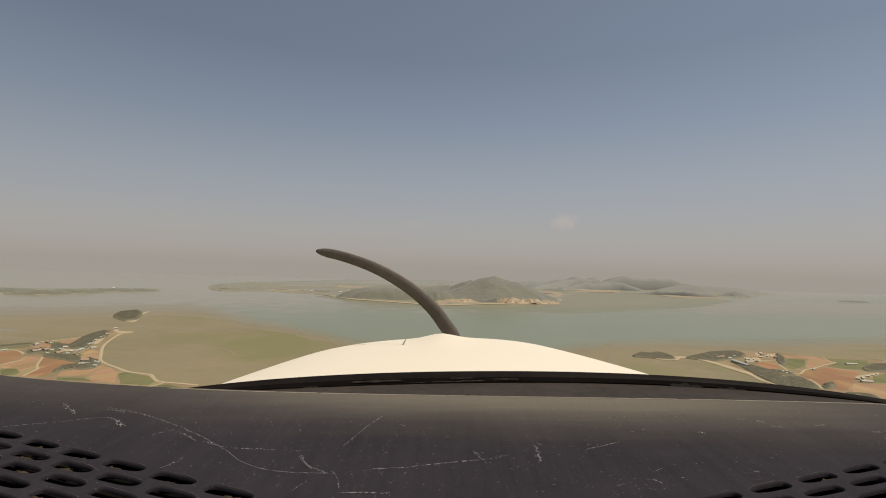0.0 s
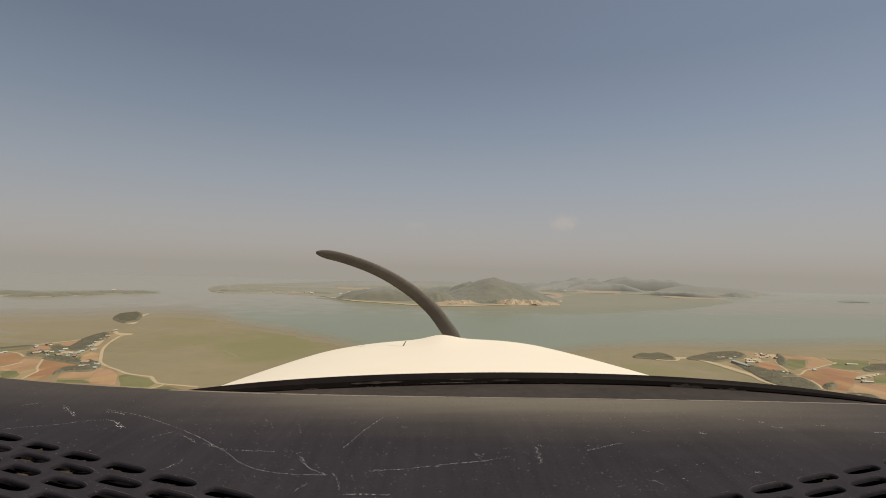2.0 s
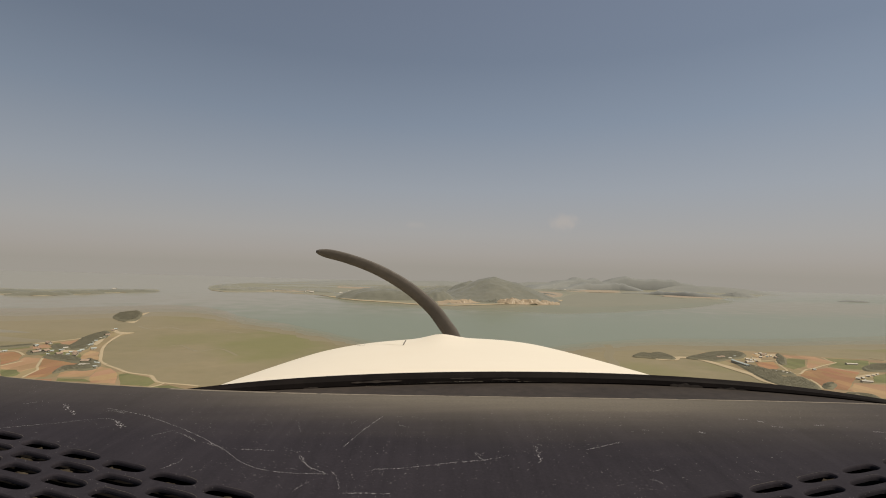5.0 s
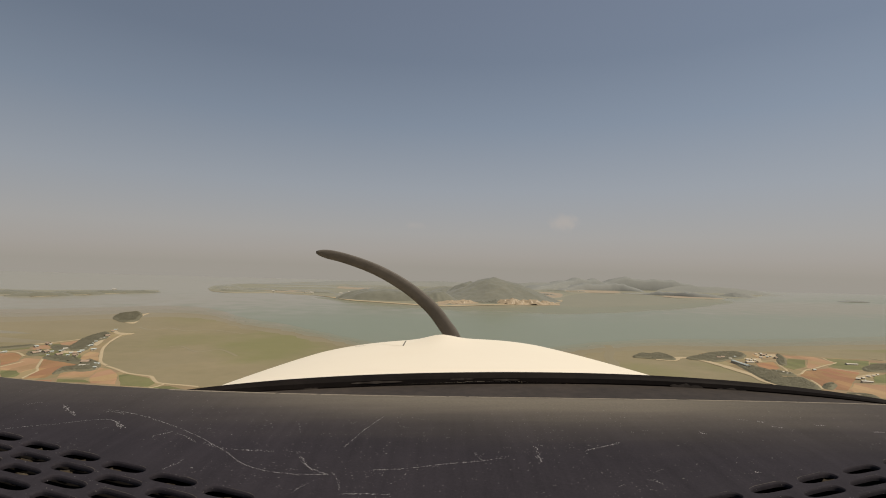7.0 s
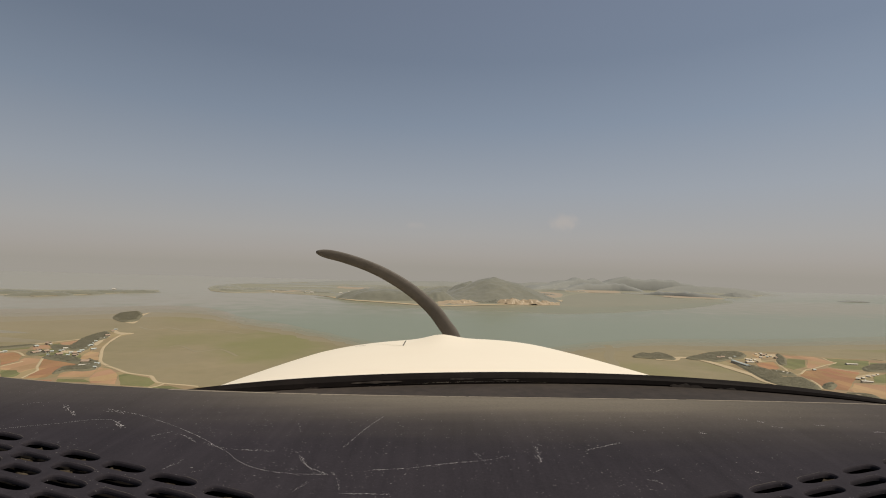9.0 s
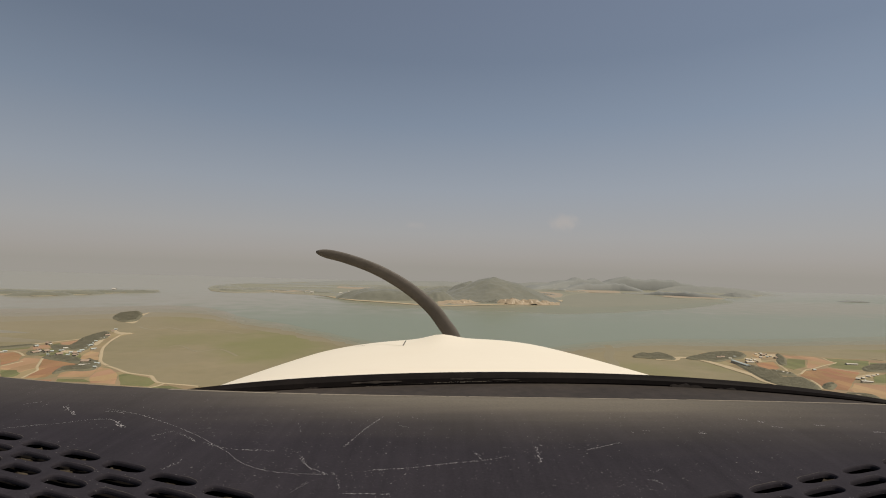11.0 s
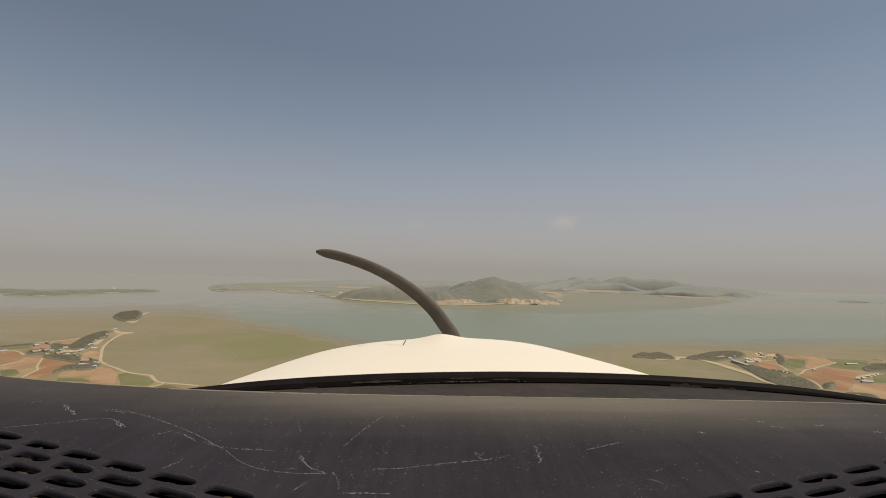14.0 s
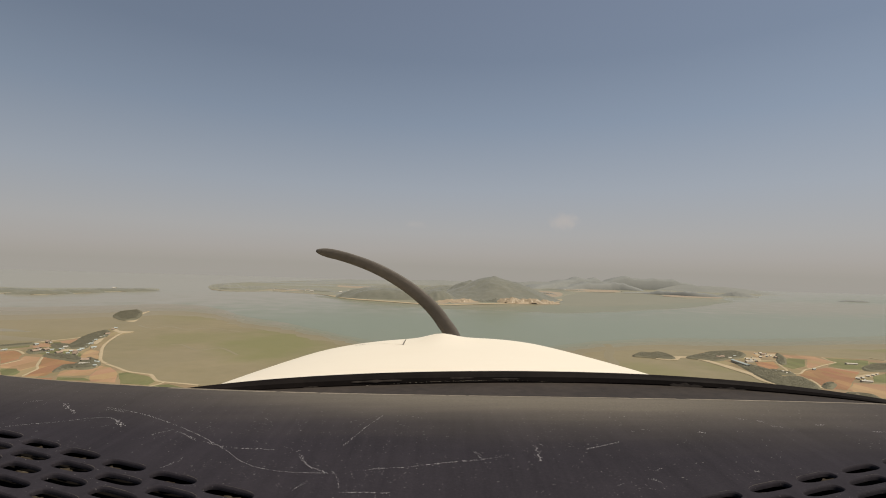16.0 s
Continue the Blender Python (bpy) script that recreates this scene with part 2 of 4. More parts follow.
    grit.inputs["Scale"].default_value, grit.inputs["Detail"].default_value = 900, 3
    l.new(tc.outputs["Object"], grit.inputs["Vector"])
    for lo, hi, wide, edge, least, most in ((RY - .105, RY + .024, .30, .38, .48, .64), (RY - .056, RY - .006, .24, .06, .38, .62)):
        d1 = n.new("ShaderNodeMapRange")
        d1.interpolation_type = "SMOOTHSTEP"
        d1.inputs[1].default_value, d1.inputs[2].default_value = lo, hi
        l.new(shift.outputs[0], d1.inputs[0])
        d2 = n.new("ShaderNodeMapRange")
        d2.interpolation_type = "SMOOTHSTEP"
        d2.inputs[1].default_value, d2.inputs[2].default_value, d2.inputs[3].default_value, d2.inputs[4].default_value = .06, wide, 1, edge
        l.new(far.outputs[0], d2.inputs[0])
        d3 = n.new("ShaderNodeMapRange")
        d3.inputs[1].default_value, d3.inputs[2].default_value, d3.inputs[3].default_value, d3.inputs[4].default_value = .3, .7, least, most
        l.new(grit.outputs[0], d3.inputs[0])
        m1, m2 = n.new("ShaderNodeMath"), n.new("ShaderNodeMath")
        m1.operation = m2.operation = "MULTIPLY"
        l.new(d1.outputs[0], m1.inputs[0])
        l.new(d2.outputs[0], m1.inputs[1])
        l.new(m1.outputs[0], m2.inputs[0])
        l.new(d3.outputs[0], m2.inputs[1])
        sheen_dust = n.new("ShaderNodeMix")
        sheen_dust.data_type = "RGBA"
        l.new(m2.outputs[0], sheen_dust.inputs[0])
        l.new(last, sheen_dust.inputs[6])
        sheen_dust.inputs[7].default_value = (.190, .166, .128, 1)
        last = sheen_dust.outputs[2]
    l.new(last, p.inputs["Base Color"])
    return m


RY, RS = .36, -.0961         # the dashboard's crest runs along y = RY + RS x
DASH = dash_material()


# ---- building helpers ----
def mesh_of(name, verts, faces, material, smooth=False):
    me = bpy.data.meshes.new(name)
    me.from_pydata([tuple(v) for v in verts], [], faces)
    me.materials.append(material)
    if smooth:
        me.polygons.foreach_set("use_smooth", [True] * len(me.polygons))
    me.update()
    return me


def part(name, me, parent, label=""):
    ob = new(name, me)
    ob.parent = parent
    return tagged(ob, label)


def bm_mesh(name, bm, material, smooth=False):
    me = bpy.data.meshes.new(name)
    bm.to_mesh(me)
    bm.free()
    me.materials.append(material)
    if smooth:
        me.polygons.foreach_set("use_smooth", [True] * len(me.polygons))
    return me


def spline(pts, closed, step=8):
    """Catmull-Rom through the points."""
    n, out = len(pts), []
    for i in range(n if closed else n - 1):
        p = [Vector(pts[(i + k) % n] if closed else pts[max(0, min(n - 1, i + k))]) for k in (-1, 0, 1, 2)]
        for k in range(step):
            t = k / step
            out.append(.5 * (2 * p[1] + (p[2] - p[0]) * t + (2 * p[0] - 5 * p[1] + 4 * p[2] - p[3]) * t * t + (3 * p[1] - p[0] - 3 * p[2] + p[3]) * t ** 3))
    if not closed:
        out.append(Vector(pts[-1]))
    return out


def slab(name, pts, top, thick, material, smooth=True, ragged=0.0):
    """A sheet of ground of that outline, with its sides."""
    ring = spline(pts, True) if smooth else [Vector(p).lerp(Vector(pts[(i + 1) % len(pts)]), k / 6) for i, p in enumerate(pts) for k in range(6)]
    if ragged:
        ring = [p + ragged * Vector((noise.noise((p.x * .03, p.y * .03, 1)) + .5 * noise.noise((p.x * .13, p.y * .13, 4)), noise.noise((p.x * .03, p.y * .03, 7)))) for p in ring]
    n = len(ring)
    area = sum(ring[i - 1].x * ring[i].y - ring[i].x * ring[i - 1].y for i in range(n))
    out = []
    for i in range(n):
        d = (ring[(i + 1) % n] - ring[i - 1]).normalized() * (1.6 * thick if area > 0 else -1.6 * thick)
        out.append((ring[i].x + d.y, ring[i].y - d.x, top - thick))
    verts = [(p.x, p.y, top) for p in ring] + out
    faces = [tuple(range(n))] + [(i, (i + 1) % n, n + (i + 1) % n, n + i) for i in range(n)]
    return new(name, mesh_of(name, verts, faces, material))


def ribbon(name, pts, width, z, material, thick=.15, wobble=.25):
    line = spline(pts, False)
    left, right, feet = [], [], []
    for i, p in enumerate(line):
        d = (line[min(i + 1, len(line) - 1)] - line[max(i - 1, 0)]).normalized()
        w = width * .5 * (1 + wobble * noise.noise((p.x * .02, p.y * .02, 3)))
        left.append((p.x - d.y * w, p.y + d.x * w, z))
        right.append((p.x + d.y * w, p.y - d.x * w, z))
        w += 3 * thick
        feet.append(((p.x - d.y * w, p.y + d.x * w, z - thick), (p.x + d.y * w, p.y - d.x * w, z - thick)))
    n = len(line)
    verts = left + right + [a for a, b in feet] + [b for a, b in feet]
    faces = []
    for i in range(n - 1):
        faces += [(i, i + 1, n + i + 1, n + i), (i, 2 * n + i, 2 * n + i + 1, i + 1), (n + i, n + i + 1, 3 * n + i + 1, 3 * n + i)]
    return new(name, mesh_of(name, verts, faces, material))


def inside(p, poly):
    c, n = False, len(poly)
    for i in range(n):
        a, b = poly[i], poly[i - 1]
        if (a[1] > p[1]) != (b[1] > p[1]) and p[0] < (b[0] - a[0]) * (p[1] - a[1]) / (b[1] - a[1]) + a[0]:
            c = not c
    return c


bm0 = bmesh.new()
bmesh.ops.create_icosphere(bm0, subdivisions=1, radius=1)
CLUMP_V = np.array([v.co[:] for v in bm0.verts])
CLUMP_F = [tuple(v.index for v in f.verts) for f in bm0.faces]
LIFTED_NORMALS = [tuple((v.co + Vector((0, 0, 1.3))).normalized()) for v in bm0.verts]
bm0.free()


def wood(name, poly, size, ground, label):
    """A wood: close-set crowns of leaf clumps, each over its trunk, within the outline."""
    rnd = random.Random(name + str(poly[0]))
    xs, ys = [p[0] for p in poly], [p[1] for p in poly]
    area = abs(sum(poly[i - 1][0] * poly[i][1] - poly[i][0] * poly[i - 1][1] for i in range(len(poly)))) / 2
    count = min(2200, int(area / (size * size * .4)))
    verts, faces, aim, made, tries = [], [], [], 0, 0
    while made < count and tries < count * 30:
        tries += 1
        x, y = rnd.uniform(min(xs), max(xs)), rnd.uniform(min(ys), max(ys))
        if not inside((x, y), poly):
            continue
        made += 1
        h = size * rnd.uniform(.92, 1.08)
        b = len(verts)
        verts += [(x + .3 * math.cos(k * 2.09), y + .3 * math.sin(k * 2.09), ground) for k in range(3)] + [(x, y, ground + h * .7)]
        faces += [(b, b + 1, b + 3), (b + 1, b + 2, b + 3), (b + 2, b, b + 3)]
        aim += [(0, 0, 1)] * 4
        for k in range(6):
            r = h * rnd.uniform(.22, .40)
            a, d = rnd.uniform(0, 6.28), h * rnd.uniform(.05, .42)
            cz = ground + h * rnd.uniform(.64, .73)
            b = len(verts)
            jit = np.array([rnd.uniform(.7, 1.25) for _ in range(12)])[:, None]
            pts = CLUMP_V * jit * r * np.array((1, 1, .34)) + np.array((x + d * math.cos(a), y + d * math.sin(a), cz))
            verts += [tuple(p) for p in pts]
            faces += [tuple(b + i for i in f) for f in CLUMP_F]
            aim += LIFTED_NORMALS
    me = mesh_of(name, verts, faces, WOOD, True)
    me.normals_split_custom_set_from_vertices(aim)      # normals tilted up so clump sides shade as bright as tops
    return tagged(new(name, me), label, "trees", kind="stuff")


def hill(name, x, y, rx, ry, h, material, label, rough=.10, n=56, seed=0, base=-2.0, flat=1.0, spurs=.12):
    """A hill as a heightfield over an ellipse across the line of sight, with spurs, gullies and tree-top roughness."""
    verts, faces = [], []
    turn = -math.atan2(x, y)
    c, s = math.cos(turn), math.sin(turn)
    for j in range(n + 1):
        for i in range(n + 1):
            a, b = 2 * i / n - 1, 2 * j / n - 1
            r, w = math.hypot(a, b), math.atan2(b, a)
            r *= 1 + spurs * min(1, 3 * r) * (noise.noise((1.6 * math.cos(w) + seed, 1.6 * math.sin(w), r)) + .6 * noise.noise((4 * math.cos(w) + seed, 4 * math.sin(w), 2 * r)))
            f = .55 * (1 - r) ** 1.12 + .45 * (1 - r * r) ** 1.5 if r < 1 else 0.0
            f = 1 - (1 - f) ** flat if flat > 1 else f
            px, py = a * rx, b * ry
            k = 1 + rough * (noise.noise((a * 2.2 + seed, b * 2.2, 1.7)) + .8 * noise.noise((a * 6 + seed, b * 6, .3)))
            tops = (2.2 * noise.noise((px * .045, py * .045, seed)) + 1.4 * noise.noise((px * .11, py * .11, seed + 9))) * min(1, f * 6)
            edge = .1 if max(abs(a), abs(b)) == 1 else 0
            verts.append((x + c * px - s * py, y + s * px + c * py, base - edge + (h - base) * f * max(.1, k) + tops))
    for j in range(n):
        for i in range(n):
            q = j * (n + 1) + i
            faces.append((q, q + 1, q + n + 2, q + n + 1))
    return tagged(new(name, mesh_of(name, verts, faces, material, True)), label, "hill", kind="structure")


# ---- ground, water and far land ----
R = 14000
ground = tagged(new("ground", mesh_of("ground", [(-R, -R, 0), (R, -R, 0), (R, R, 0), (-R, R, 0)], [(0, 1, 2, 3)], MUD)), "olive tan tidal mudflat with green algae patches", "ground", kind="structure")


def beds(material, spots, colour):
    """Algae on the mud, silt in the water or haze tint on far water: soft-edged spots (x, y, half length, half width,
    turn, strength).
    """
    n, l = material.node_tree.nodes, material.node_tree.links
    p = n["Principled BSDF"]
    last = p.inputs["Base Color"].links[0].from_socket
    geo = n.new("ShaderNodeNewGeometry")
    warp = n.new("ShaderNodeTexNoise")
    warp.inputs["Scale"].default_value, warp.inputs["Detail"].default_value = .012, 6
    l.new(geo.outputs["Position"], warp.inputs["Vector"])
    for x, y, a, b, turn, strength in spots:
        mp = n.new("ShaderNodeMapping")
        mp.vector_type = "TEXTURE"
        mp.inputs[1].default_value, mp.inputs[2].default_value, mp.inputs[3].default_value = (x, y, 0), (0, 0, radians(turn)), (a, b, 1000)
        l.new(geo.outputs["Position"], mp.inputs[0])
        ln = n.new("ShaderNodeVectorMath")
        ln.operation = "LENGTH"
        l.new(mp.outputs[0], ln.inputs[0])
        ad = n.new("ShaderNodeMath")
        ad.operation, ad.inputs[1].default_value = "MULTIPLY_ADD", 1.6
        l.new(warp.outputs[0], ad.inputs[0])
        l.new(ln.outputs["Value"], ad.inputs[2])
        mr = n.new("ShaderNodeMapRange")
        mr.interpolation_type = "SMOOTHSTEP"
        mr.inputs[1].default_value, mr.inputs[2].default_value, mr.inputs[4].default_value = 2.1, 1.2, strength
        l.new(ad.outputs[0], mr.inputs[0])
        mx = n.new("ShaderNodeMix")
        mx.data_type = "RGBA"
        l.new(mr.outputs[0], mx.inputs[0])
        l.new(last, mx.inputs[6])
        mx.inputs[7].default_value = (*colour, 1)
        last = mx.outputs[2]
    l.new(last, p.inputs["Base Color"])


beds(MUD, [(-640, 1313, 105, 144, 15, 0.35), (-298, 933, 99, 200, 10, 0.65), (-467, 952, 92, 104, 10, 0.35), (944, 1104, 114, 77, 9, 0.60), (326, 772, 57, 67, 7, 0.40), (473, 814, 61, 45, 7, 0.35)], (.165, .165, .055))
beds(WATER, [(-1363, 1745, 809, 477, 23, 0.75), (1913, 2505, 1240, 501, 18, 0.50), (-256, 2711, 1214, 664, 27, 0.60)], (.262, .205, .128))
# water far out coloured like the sky's haze, so the horizon melts
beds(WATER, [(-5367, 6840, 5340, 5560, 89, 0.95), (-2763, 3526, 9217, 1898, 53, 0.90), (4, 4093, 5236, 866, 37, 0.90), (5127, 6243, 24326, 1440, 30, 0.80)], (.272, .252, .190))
beds(WATER, [(177, 1304, 751, 280, 13, 0.70), (-212, 1313, 232, 245, 14, 0.50)], (.160, .182, .098))
beds(SHALLOW, [(-1196, 1243, 822, 589, 16, 0.90)], (.240, .205, .138))
beds(SHOAL, [(-1243, 1292, 854, 648, 17, 0.90)], (.250, .208, .140))
beds(SILT, [(-1152, 1198, 792, 616, 15, 0.80)], (.238, .202, .132))
beds(MUD, [(-899, 1138, 310, 211, 14, 0.50), (631, 1065, 443, 68, 10, 0.50), (-412, 754, 56, 102, 8, 0.25)], (.235, .196, .124))

# the channel's edge fades over the flats in ever thinner water
CHANNEL = [(-2070, 1221), (-1603, 1296), (-1250, 1397), (-1123, 1461), (-1024, 1538), (-957, 1608), (-867, 1641), (-755, 1587), (-646, 1479), (-539, 1342), (-404, 1239), (-283, 1121), (-160, 997), (-86, 938), (4, 921), (126, 922), (250, 997), (325, 1056), (380, 1083), (516, 1144), (666, 1163), (855, 1209), (1181, 1314), (2231, 1603), (4532, 2182)]
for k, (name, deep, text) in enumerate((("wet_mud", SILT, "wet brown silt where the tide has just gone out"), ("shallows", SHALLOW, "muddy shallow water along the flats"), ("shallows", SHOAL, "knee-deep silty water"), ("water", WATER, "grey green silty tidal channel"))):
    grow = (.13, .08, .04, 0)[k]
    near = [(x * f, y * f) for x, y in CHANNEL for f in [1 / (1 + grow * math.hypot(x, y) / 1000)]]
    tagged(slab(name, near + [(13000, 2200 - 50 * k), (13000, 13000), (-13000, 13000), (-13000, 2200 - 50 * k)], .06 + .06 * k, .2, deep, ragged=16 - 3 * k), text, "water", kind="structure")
tagged(ribbon("tidal_creek", [(351, 1077), (332, 970), (298, 879), (280, 797), (203, 634)], 15, .16, SILT, .2), "shallow tidal creek winding through the mud", "creek", kind="structure")
tagged(ribbon("tidal_creek", [(-418, 1044), (-509, 1091), (-547, 1063), (-604, 1100), (-624, 1065), (-675, 1104)], 5, .1, SILT, .2), "thin wet creek winding over the flats", "creek", kind="structure")
tagged(ribbon("tidal_creek", [(-325, 793), (-378, 849), (-403, 822), (-457, 872), (-472, 863)], 4, .1, SILT, .2), "thin wet creek winding over the flats", "creek", kind="structure")
tagged(slab("sand_flat", [(-573, 2251), (-319, 1957), (-173, 1839), (36, 1761), (240, 1780), (431, 1728), (781, 1951), (1149, 2242), (1490, 2617), (1707, 2928), (1632, 3417), (1378, 3918), (983, 3778), (334, 2486), (-212, 2248)], .36, .2, SHOALSAND, ragged=20), "half-drowned sand off the far shore", "sand flat", kind="structure")
tagged(slab("sand_flat", [(-339, 2081), (-182, 1934), (38, 1860), (261, 1937), (496, 2138), (616, 2088), (942, 2300), (1395, 2663), (1636, 2850), (1632, 3417), (1378, 3918), (983, 3778), (334, 2486), (-212, 2248)], .5, .3, FLAT, ragged=14), "pale brown sand flat off the far shore", "sand flat", kind="structure")
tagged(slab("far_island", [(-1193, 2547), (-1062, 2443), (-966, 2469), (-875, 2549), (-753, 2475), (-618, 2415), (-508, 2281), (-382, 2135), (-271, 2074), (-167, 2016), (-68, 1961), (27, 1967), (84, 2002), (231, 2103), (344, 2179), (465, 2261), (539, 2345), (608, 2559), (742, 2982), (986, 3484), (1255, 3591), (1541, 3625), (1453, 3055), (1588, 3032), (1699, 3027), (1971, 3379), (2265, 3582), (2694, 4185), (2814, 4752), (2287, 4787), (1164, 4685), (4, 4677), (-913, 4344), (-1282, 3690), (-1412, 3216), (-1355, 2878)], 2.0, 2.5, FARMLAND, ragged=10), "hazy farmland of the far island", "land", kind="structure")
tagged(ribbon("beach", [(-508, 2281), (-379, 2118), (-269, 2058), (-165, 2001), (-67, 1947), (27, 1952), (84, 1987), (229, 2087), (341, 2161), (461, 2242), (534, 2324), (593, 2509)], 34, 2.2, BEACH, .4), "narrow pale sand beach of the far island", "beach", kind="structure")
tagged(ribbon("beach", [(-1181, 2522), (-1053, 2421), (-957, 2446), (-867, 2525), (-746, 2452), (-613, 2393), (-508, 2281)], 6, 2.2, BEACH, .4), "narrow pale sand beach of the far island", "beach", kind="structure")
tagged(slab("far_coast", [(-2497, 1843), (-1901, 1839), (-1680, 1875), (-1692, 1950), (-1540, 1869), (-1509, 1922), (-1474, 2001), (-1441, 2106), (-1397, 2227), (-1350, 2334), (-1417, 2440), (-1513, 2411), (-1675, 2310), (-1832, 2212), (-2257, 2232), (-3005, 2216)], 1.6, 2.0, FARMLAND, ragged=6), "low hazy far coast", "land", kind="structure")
tagged(ribbon("beach", [(-1767, 1831), (-1668, 1862), (-1679, 1936), (-1533, 1861), (-1502, 1914), (-1468, 1992), (-1434, 2096), (-1390, 2216), (-1346, 2337)], 4, 1.8, BEACH, .4), "thin pale beach of the far coast", "beach", kind="structure")

hill("hill", 250, 2439, 330, 250, 112, FOREST, "steep wooded hill on the far island", rough=.05, seed=0.0, spurs=.09, n=96)
hill("hill", 139, 2469, 187, 180, 92, FOREST, "shoulder of the wooded hill", seed=52.7)
hill("hill", 21, 2519, 173, 150, 55, FOREST, "shoulder of the wooded hill", seed=46.5)
hill("hill", 399, 2429, 200, 160, 66, FOREST, "shoulder of the wooded hill", seed=49.6)
hill("hill", -226, 2239, 252, 110, 45, FOREST, "low wooded ridge beside the shore", rough=.10, flat=3.8, seed=8.1, n=80)
hill("hill", -26, 2229, 102, 90, 47, FOREST, "low wooded ridge beside the shore", rough=.08, flat=1.8, seed=9.3)
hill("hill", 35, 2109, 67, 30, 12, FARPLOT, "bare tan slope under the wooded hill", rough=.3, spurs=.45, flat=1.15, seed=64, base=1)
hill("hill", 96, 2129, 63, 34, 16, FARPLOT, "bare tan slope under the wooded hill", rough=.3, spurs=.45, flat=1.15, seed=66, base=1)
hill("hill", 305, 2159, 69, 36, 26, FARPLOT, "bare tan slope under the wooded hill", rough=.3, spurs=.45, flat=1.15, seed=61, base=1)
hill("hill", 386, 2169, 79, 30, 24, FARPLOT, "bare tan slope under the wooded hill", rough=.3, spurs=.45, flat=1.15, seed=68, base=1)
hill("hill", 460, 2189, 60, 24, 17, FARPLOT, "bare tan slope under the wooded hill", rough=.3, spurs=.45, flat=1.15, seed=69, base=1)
hill("hill", 173, 2169, 44, 22, 13, FOREST, "tree-grown foot of the wooded hill", rough=.3, spurs=.4, flat=1.2, seed=70, base=1)
hill("hill", 238, 2179, 55, 26, 19, FOREST, "tree-grown foot of the wooded hill", rough=.3, spurs=.4, flat=1.2, seed=71, base=1)
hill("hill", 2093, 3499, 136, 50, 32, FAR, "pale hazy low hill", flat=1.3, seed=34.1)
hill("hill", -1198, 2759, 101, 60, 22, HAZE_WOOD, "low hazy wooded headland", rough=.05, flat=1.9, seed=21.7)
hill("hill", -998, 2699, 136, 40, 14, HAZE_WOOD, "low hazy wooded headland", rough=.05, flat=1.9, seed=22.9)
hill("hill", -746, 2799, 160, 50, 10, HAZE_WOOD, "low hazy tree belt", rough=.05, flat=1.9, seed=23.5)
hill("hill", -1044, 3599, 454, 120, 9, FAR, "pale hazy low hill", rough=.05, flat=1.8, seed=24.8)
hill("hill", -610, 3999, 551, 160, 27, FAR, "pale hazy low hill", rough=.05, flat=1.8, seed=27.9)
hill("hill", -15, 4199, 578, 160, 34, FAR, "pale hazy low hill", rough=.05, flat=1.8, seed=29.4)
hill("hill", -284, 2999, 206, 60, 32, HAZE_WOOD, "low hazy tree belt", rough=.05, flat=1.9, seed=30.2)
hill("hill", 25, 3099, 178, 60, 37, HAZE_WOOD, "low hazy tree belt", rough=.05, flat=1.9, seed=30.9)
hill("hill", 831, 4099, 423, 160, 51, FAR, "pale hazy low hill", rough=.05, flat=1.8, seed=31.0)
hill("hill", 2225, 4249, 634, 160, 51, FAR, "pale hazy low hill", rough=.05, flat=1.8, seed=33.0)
hill("hill", -1773, 1929, 199, 40, 14, FOREST, "low tree-covered hazy coast", flat=3.0, seed=36.1, base=0)
hill("hill", -1549, 1904, 105, 26, 15, FOREST, "low tree-covered hazy coast", flat=3.0, seed=37.2, base=0)
hill("hill", -1509, 2019, 115, 26, 14, FOREST, "low tree-covered hazy coast", flat=3.0, seed=38.5, base=0)
hill("hill", -1430, 2199, 156, 30, 13, FOREST, "low tree-covered hazy coast", flat=3.0, seed=40.3, base=0)
hill("hill", -1872, 3299, 41, 50, -1, FAR, "small wooded islet in the haze", flat=1.6, seed=41.4)

# pale and green plots, tinted for haze, between the woods of the far island
laid = {"field": 0, "track": 0, "wood": 0, "plot": 0}


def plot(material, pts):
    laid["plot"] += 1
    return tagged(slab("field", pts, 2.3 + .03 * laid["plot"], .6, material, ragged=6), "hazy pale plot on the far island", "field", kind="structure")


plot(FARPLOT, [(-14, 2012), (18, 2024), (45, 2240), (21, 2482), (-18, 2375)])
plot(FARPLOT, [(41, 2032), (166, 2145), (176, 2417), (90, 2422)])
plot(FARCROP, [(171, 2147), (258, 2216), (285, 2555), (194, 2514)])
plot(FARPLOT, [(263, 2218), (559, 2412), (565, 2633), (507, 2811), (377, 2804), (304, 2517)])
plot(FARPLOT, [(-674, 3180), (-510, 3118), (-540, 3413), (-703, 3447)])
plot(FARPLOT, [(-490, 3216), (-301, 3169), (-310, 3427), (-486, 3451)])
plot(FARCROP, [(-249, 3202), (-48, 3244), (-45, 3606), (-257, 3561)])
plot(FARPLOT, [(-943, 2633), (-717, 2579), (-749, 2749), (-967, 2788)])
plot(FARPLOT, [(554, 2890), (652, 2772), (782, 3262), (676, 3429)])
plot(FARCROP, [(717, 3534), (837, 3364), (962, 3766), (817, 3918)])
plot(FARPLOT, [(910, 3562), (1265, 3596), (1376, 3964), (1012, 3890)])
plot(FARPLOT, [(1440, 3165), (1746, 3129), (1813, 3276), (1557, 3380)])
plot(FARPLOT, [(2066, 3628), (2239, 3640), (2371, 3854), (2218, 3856)])

